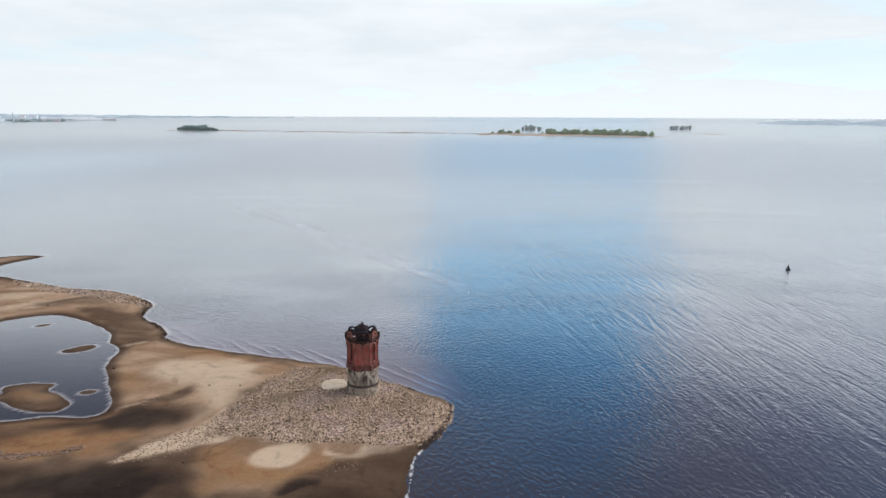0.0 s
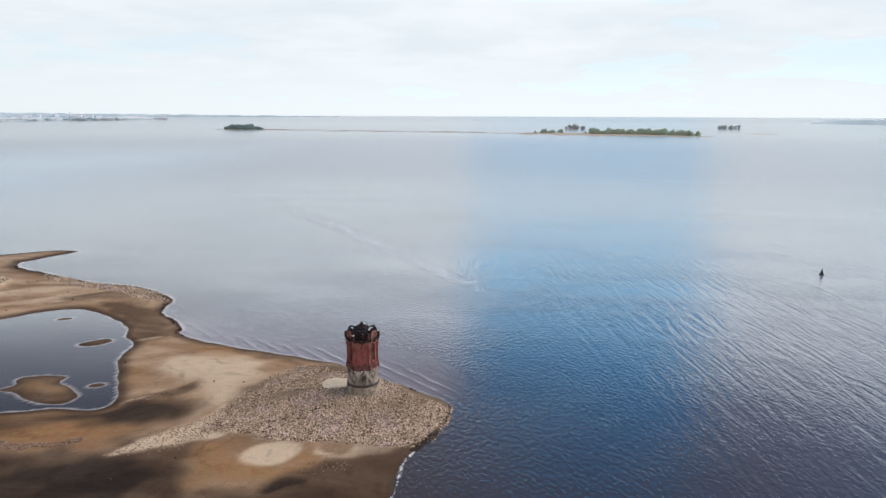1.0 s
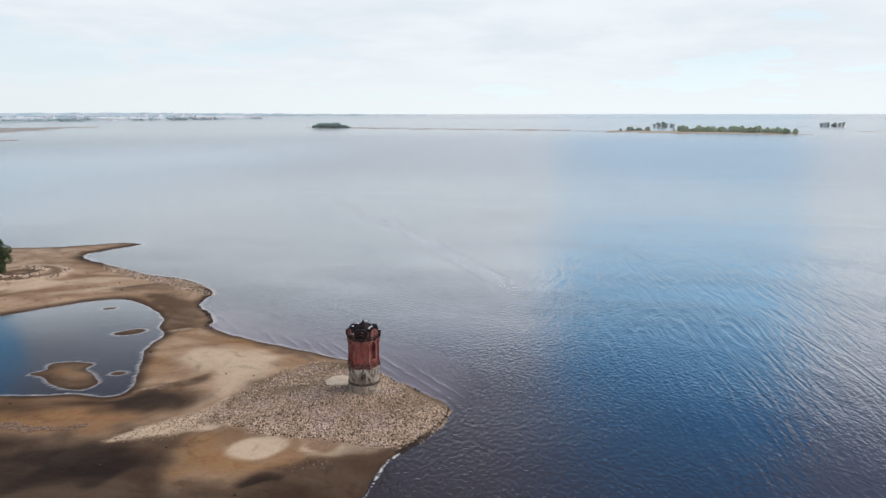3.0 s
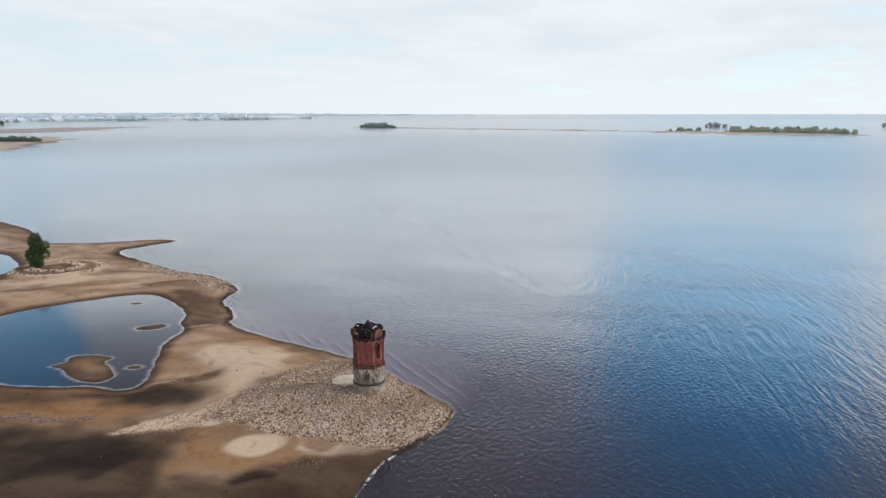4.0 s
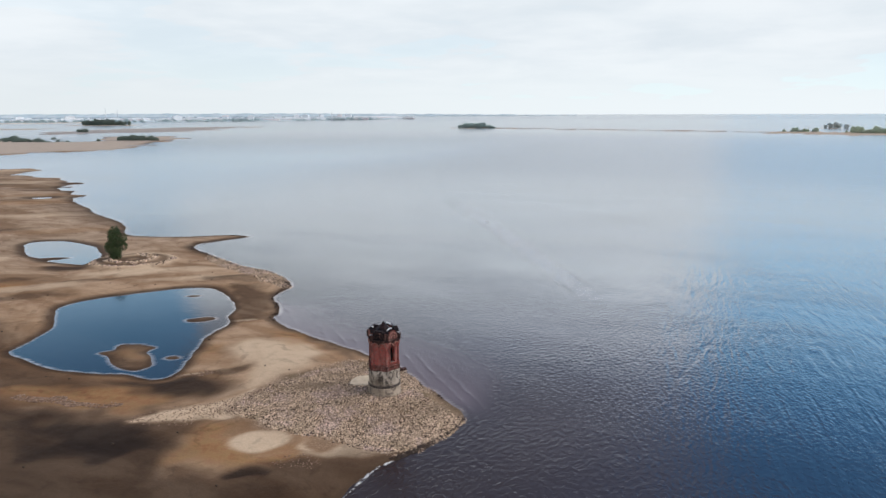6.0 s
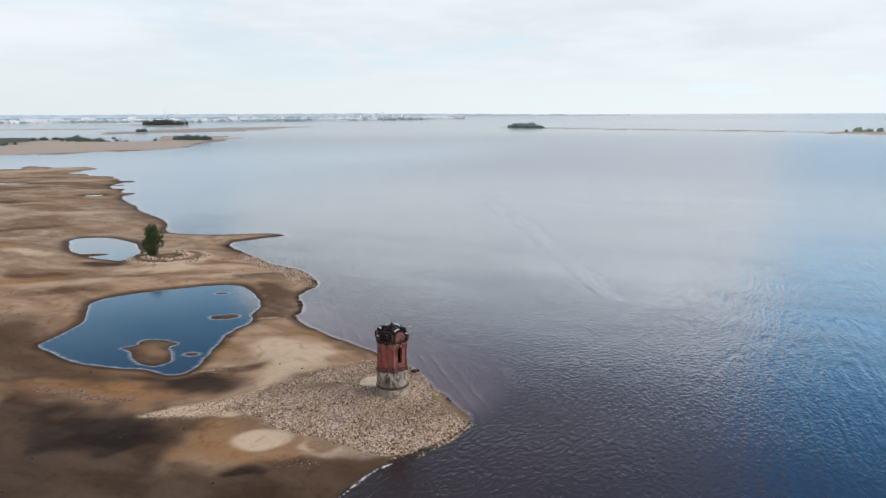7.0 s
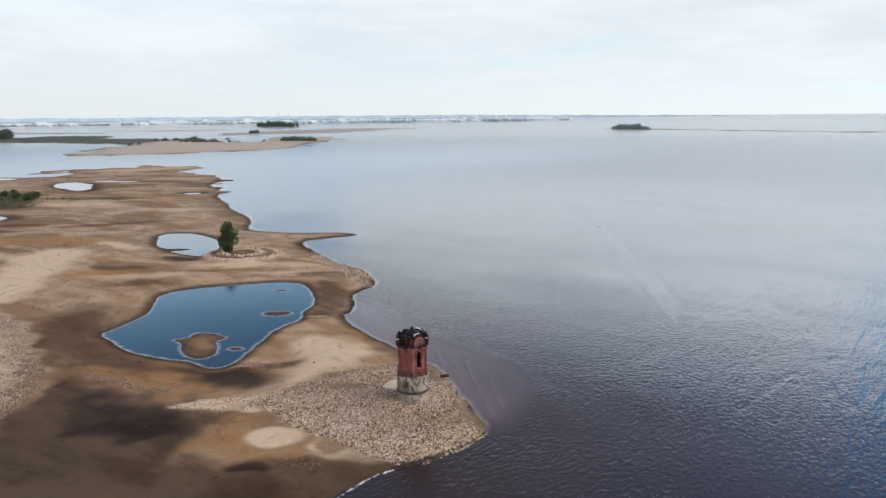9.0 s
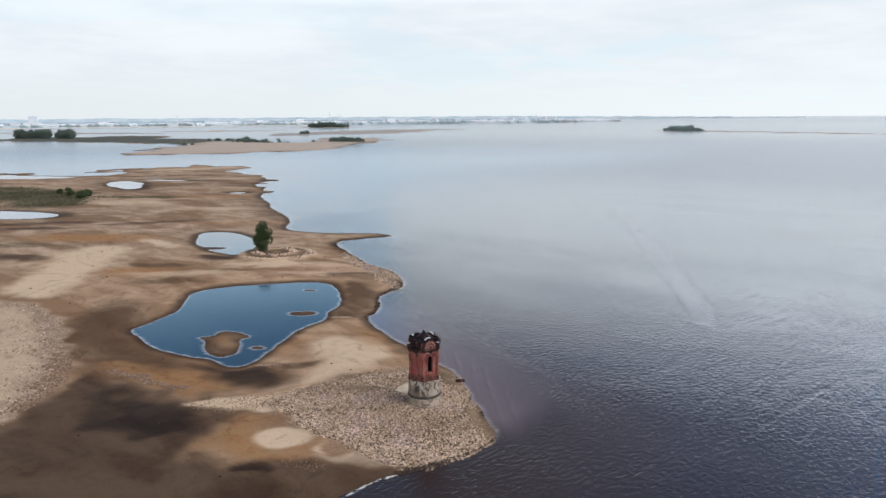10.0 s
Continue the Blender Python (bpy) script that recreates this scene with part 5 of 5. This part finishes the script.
# ---- loose stones ----
def scatter(name, outline, count, s0, s1, label, seed, margin=0.0, power=2.2, rim=0.0, mat=STONES, feather=0.01, shore=None):
    """Loose stones within an outline, resting on the ground: flattened lumps with twenty facets."""
    rng = np.random.RandomState(seed)
    outline = np.array(outline)
    lo, hi = outline.min(axis=0), outline.max(axis=0)
    p = lo + (hi - lo) * rng.rand(count * 5, 2)
    d = inside(p[:, 0] + (lattice(p[:, 0], p[:, 1], 2.0, 71) - 0.5) * 2.0, p[:, 1] + (lattice(p[:, 0], p[:, 1], 2.0, 72) - 0.5) * 2.0, outline)
    clump = lattice(p[:, 0], p[:, 1], 3.0, seed % 50) * (0.45 + 1.1 * lattice(p[:, 0], p[:, 1], 8.0, 74))
    sd, _ = land(p[:, 0], p[:, 1])
    if rim:                         # most of them near the edge
        clump = clump * 0.9 + 1.1 * np.exp(-np.maximum(d, 0) / rim) - 0.62
    if shore:                       # only this far from the waterline
        d = np.where((sd > shore[0]) & (sd < shore[1] * (0.3 + 1.4 * lattice(p[:, 0], p[:, 1], 5.0, 73))), d, -9.0)
    for cx, cy, rx, ry, deg, power in WEED:     # few lie on the weedy patches
        clump = clump - 0.75 * power * step(oval(p[:, 0], p[:, 1], cx, cy, rx, ry, deg), -0.8, 1.0)
    p = p[(d > margin) & (sd > -0.5) & (rng.rand(len(p)) < (0.2 + 1.15 * clump) * np.where(sd < 5, 1.0, np.clip(d / feather + 0.1, 0, 1))) & (np.hypot(p[:, 0], p[:, 1]) > 2.4)][:count]
    g = (1 + 5 ** 0.5) / 2
    ico = np.array([(-1, g, 0), (1, g, 0), (-1, -g, 0), (1, -g, 0), (0, -1, g), (0, 1, g), (0, -1, -g), (0, 1, -g), (g, 0, -1), (g, 0, 1), (-g, 0, -1), (-g, 0, 1)]) / 1.9
    tris = np.array([(0, 11, 5), (0, 5, 1), (0, 1, 7), (0, 7, 10), (0, 10, 11), (1, 5, 9), (5, 11, 4), (11, 10, 2), (10, 7, 6), (7, 1, 8),
                     (3, 9, 4), (3, 4, 2), (3, 2, 6), (3, 6, 8), (3, 8, 9), (4, 9, 5), (2, 4, 11), (6, 2, 10), (8, 6, 7), (9, 8, 1)])
    k = len(p)
    size = s0 + (s1 - s0) * rng.rand(k) ** power
    shape = ico[None] * (0.75 + 0.5 * rng.rand(k, 12, 1)) * (size[:, None] / 2 * (0.7 + 0.6 * rng.rand(k, 3)))[:, None, :] * np.array([1, 1, 0.7])
    a = rng.rand(k) * 6.28
    c, s = np.cos(a)[:, None], np.sin(a)[:, None]
    x = shape[..., 0] * c - shape[..., 1] * s + p[:, :1]
    y = shape[..., 0] * s + shape[..., 1] * c + p[:, 1:]
    base = np.array([ground_at(u, v) for u, v in p])
    z = shape[..., 2] + (base + size * 0.12)[:, None]
    verts = np.stack([x, y, z], axis=-1).reshape(-1, 3)
    faces = (tris[None] + 12 * np.arange(k)[:, None, None]).reshape(-1, 3)
    me = bpy.data.meshes.new(name)
    me.vertices.add(len(verts))
    me.vertices.foreach_set("co", verts.astype(np.float32).ravel())
    me.loops.add(faces.size)
    me.loops.foreach_set("vertex_index", faces.astype(np.int32).ravel())
    me.polygons.add(len(faces))
    me.polygons.foreach_set("loop_start", np.arange(0, faces.size, 3, dtype=np.int32))
    me.update(calc_edges=True)
    me.materials.append(mat)
    return tagged(new(name, me), label, "stones", kind="stuff")


scatter("spit_stones", GRAVEL_SPIT, 22000, 0.05, 0.23, "thousands of pale rounded stones covering the spit", 101, -1.0, 2.6, feather=4.0)
scatter("spit_edge_stones", rounded([(12.8, -1), (13, -6), (10.8, -11.8), (6, -14), (1.8, -14.8), (-4, -15), (-9, -13.9), (-14, -13.2), (-19, -11.6), (-16, -8.5), (-8, -10.5), (2, -9), (7, -5)]), 9000, 0.08, 0.29,
        "pale and dark cobbles along the shore of the spit", 109, 0.0, 2.4, feather=2.5)
scatter("tail_stones", SAND_TAIL, 900, 0.05, 0.2, "sparse pebbles on a tail of pale sand", 110, 0.2, 2.6, mat=RUBBLE)
scatter("bar_stones", GRAVEL_BAR, 9000, 0.06, 0.30, "pale stones strewn over a gravel bar", 102, -0.5, 3.0, 6.0, feather=2.0)
scatter("head_stones", GRAVEL_HEAD, 5200, 0.07, 0.30, "grey stones along a low headland", 103, 0.0, 2.8)
scatter("waterline_stones", rounded([(-36, 26), (-34, 36), (-44, 42), (-43, 54), (-56, 66), (-80, 78), (-98, 84), (-96, 112), (-112, 110), (-116, 98), (-96, 74), (-62, 54), (-48, 38)]), 9000, 0.10, 0.42,
        "dark wet stones along the waterline of a low headland", 111, 0.0, 2.0, mat=WET_STONES, shore=(-0.1, 1.0))
scatter("spit_waterline_stones", rounded([(2, 12), (8, 6), (15, 3), (16, -6), (12, -14), (6, -16), (6, -10), (8, -2), (2, 6)]), 9000, 0.08, 0.30, "dark wet stones along the waterline of the spit", 112, 0.0, 2.0, mat=WET_STONES,
        shore=(-0.1, 0.42))
scatter("rubble_row", rounded([(-49, -18.2), (-40, -16.6), (-32, -15.2), (-32.5, -13.8), (-41, -15.2), (-49, -16.6)]), 1200, 0.08, 0.28, "row of brown rubble across dark mud", 104, mat=RUBBLE)
scatter("rubble_patch", rounded([(-33.5, -3.6), (-29, -0.2), (-28.5, 0.8), (-30, 0.9), (-34, -2.2)]), 300, 0.06, 0.18, "small patch of rubble on damp sand", 105, mat=RUBBLE)
scatter("beach_rubble", rounded([(-5, -22.6), (-3, -18.6), (0, -18), (1.2, -20), (-0.6, -22)]), 120, 0.06, 0.22, "dark pebbles washed together on a wet beach", 113, mat=RUBBLE)
scatter("bar_edge_rubble", rounded([(-64, -16.4), (-55, -19.6), (-48.5, -25.4), (-42, -33), (-45, -34), (-51, -27.4), (-58, -22), (-65, -19)]), 1500, 0.10, 0.36, "brown rubble along the edge of a gravel bar", 114, mat=RUBBLE)
scatter("debris", rounded([(-40, -48), (-2, -30), (4, -16), (-20, 18), (-48, 46), (-120, 95), (-260, 185), (-330, 120), (-160, 20), (-120, -2), (-70, -12)]), 130, 0.12, 0.42,
        "dark scraps and stones scattered over the mudflat", 108, 1.0, 3.0, 0.0, DEBRIS)


def band(cx, cy, r0, r1, a0, a1, squeeze=1.0):
    """Outline of a stretch of a ring."""
    turn = [a0 + (a1 - a0) * i / 14 for i in range(15)]
    return [(cx + r1 * math.cos(radians(a)), cy + r1 * math.sin(radians(a)) * squeeze) for a in turn] + \
           [(cx + r0 * math.cos(radians(a)), cy + r0 * math.sin(radians(a)) * squeeze) for a in reversed(turn)]


scatter("embankment_stones", band(*MOUND, 9.6, 11.4, -190, 40, 0.87), 900, 0.15, 0.5, "pale stones of a ring-shaped embankment round a mound", 106)
scatter("mound_stones", band(*MOUND, 4.6, 6.8, -160, 120, 0.87), 450, 0.2, 0.7, "broken stones on top of a mound by a tree", 107)
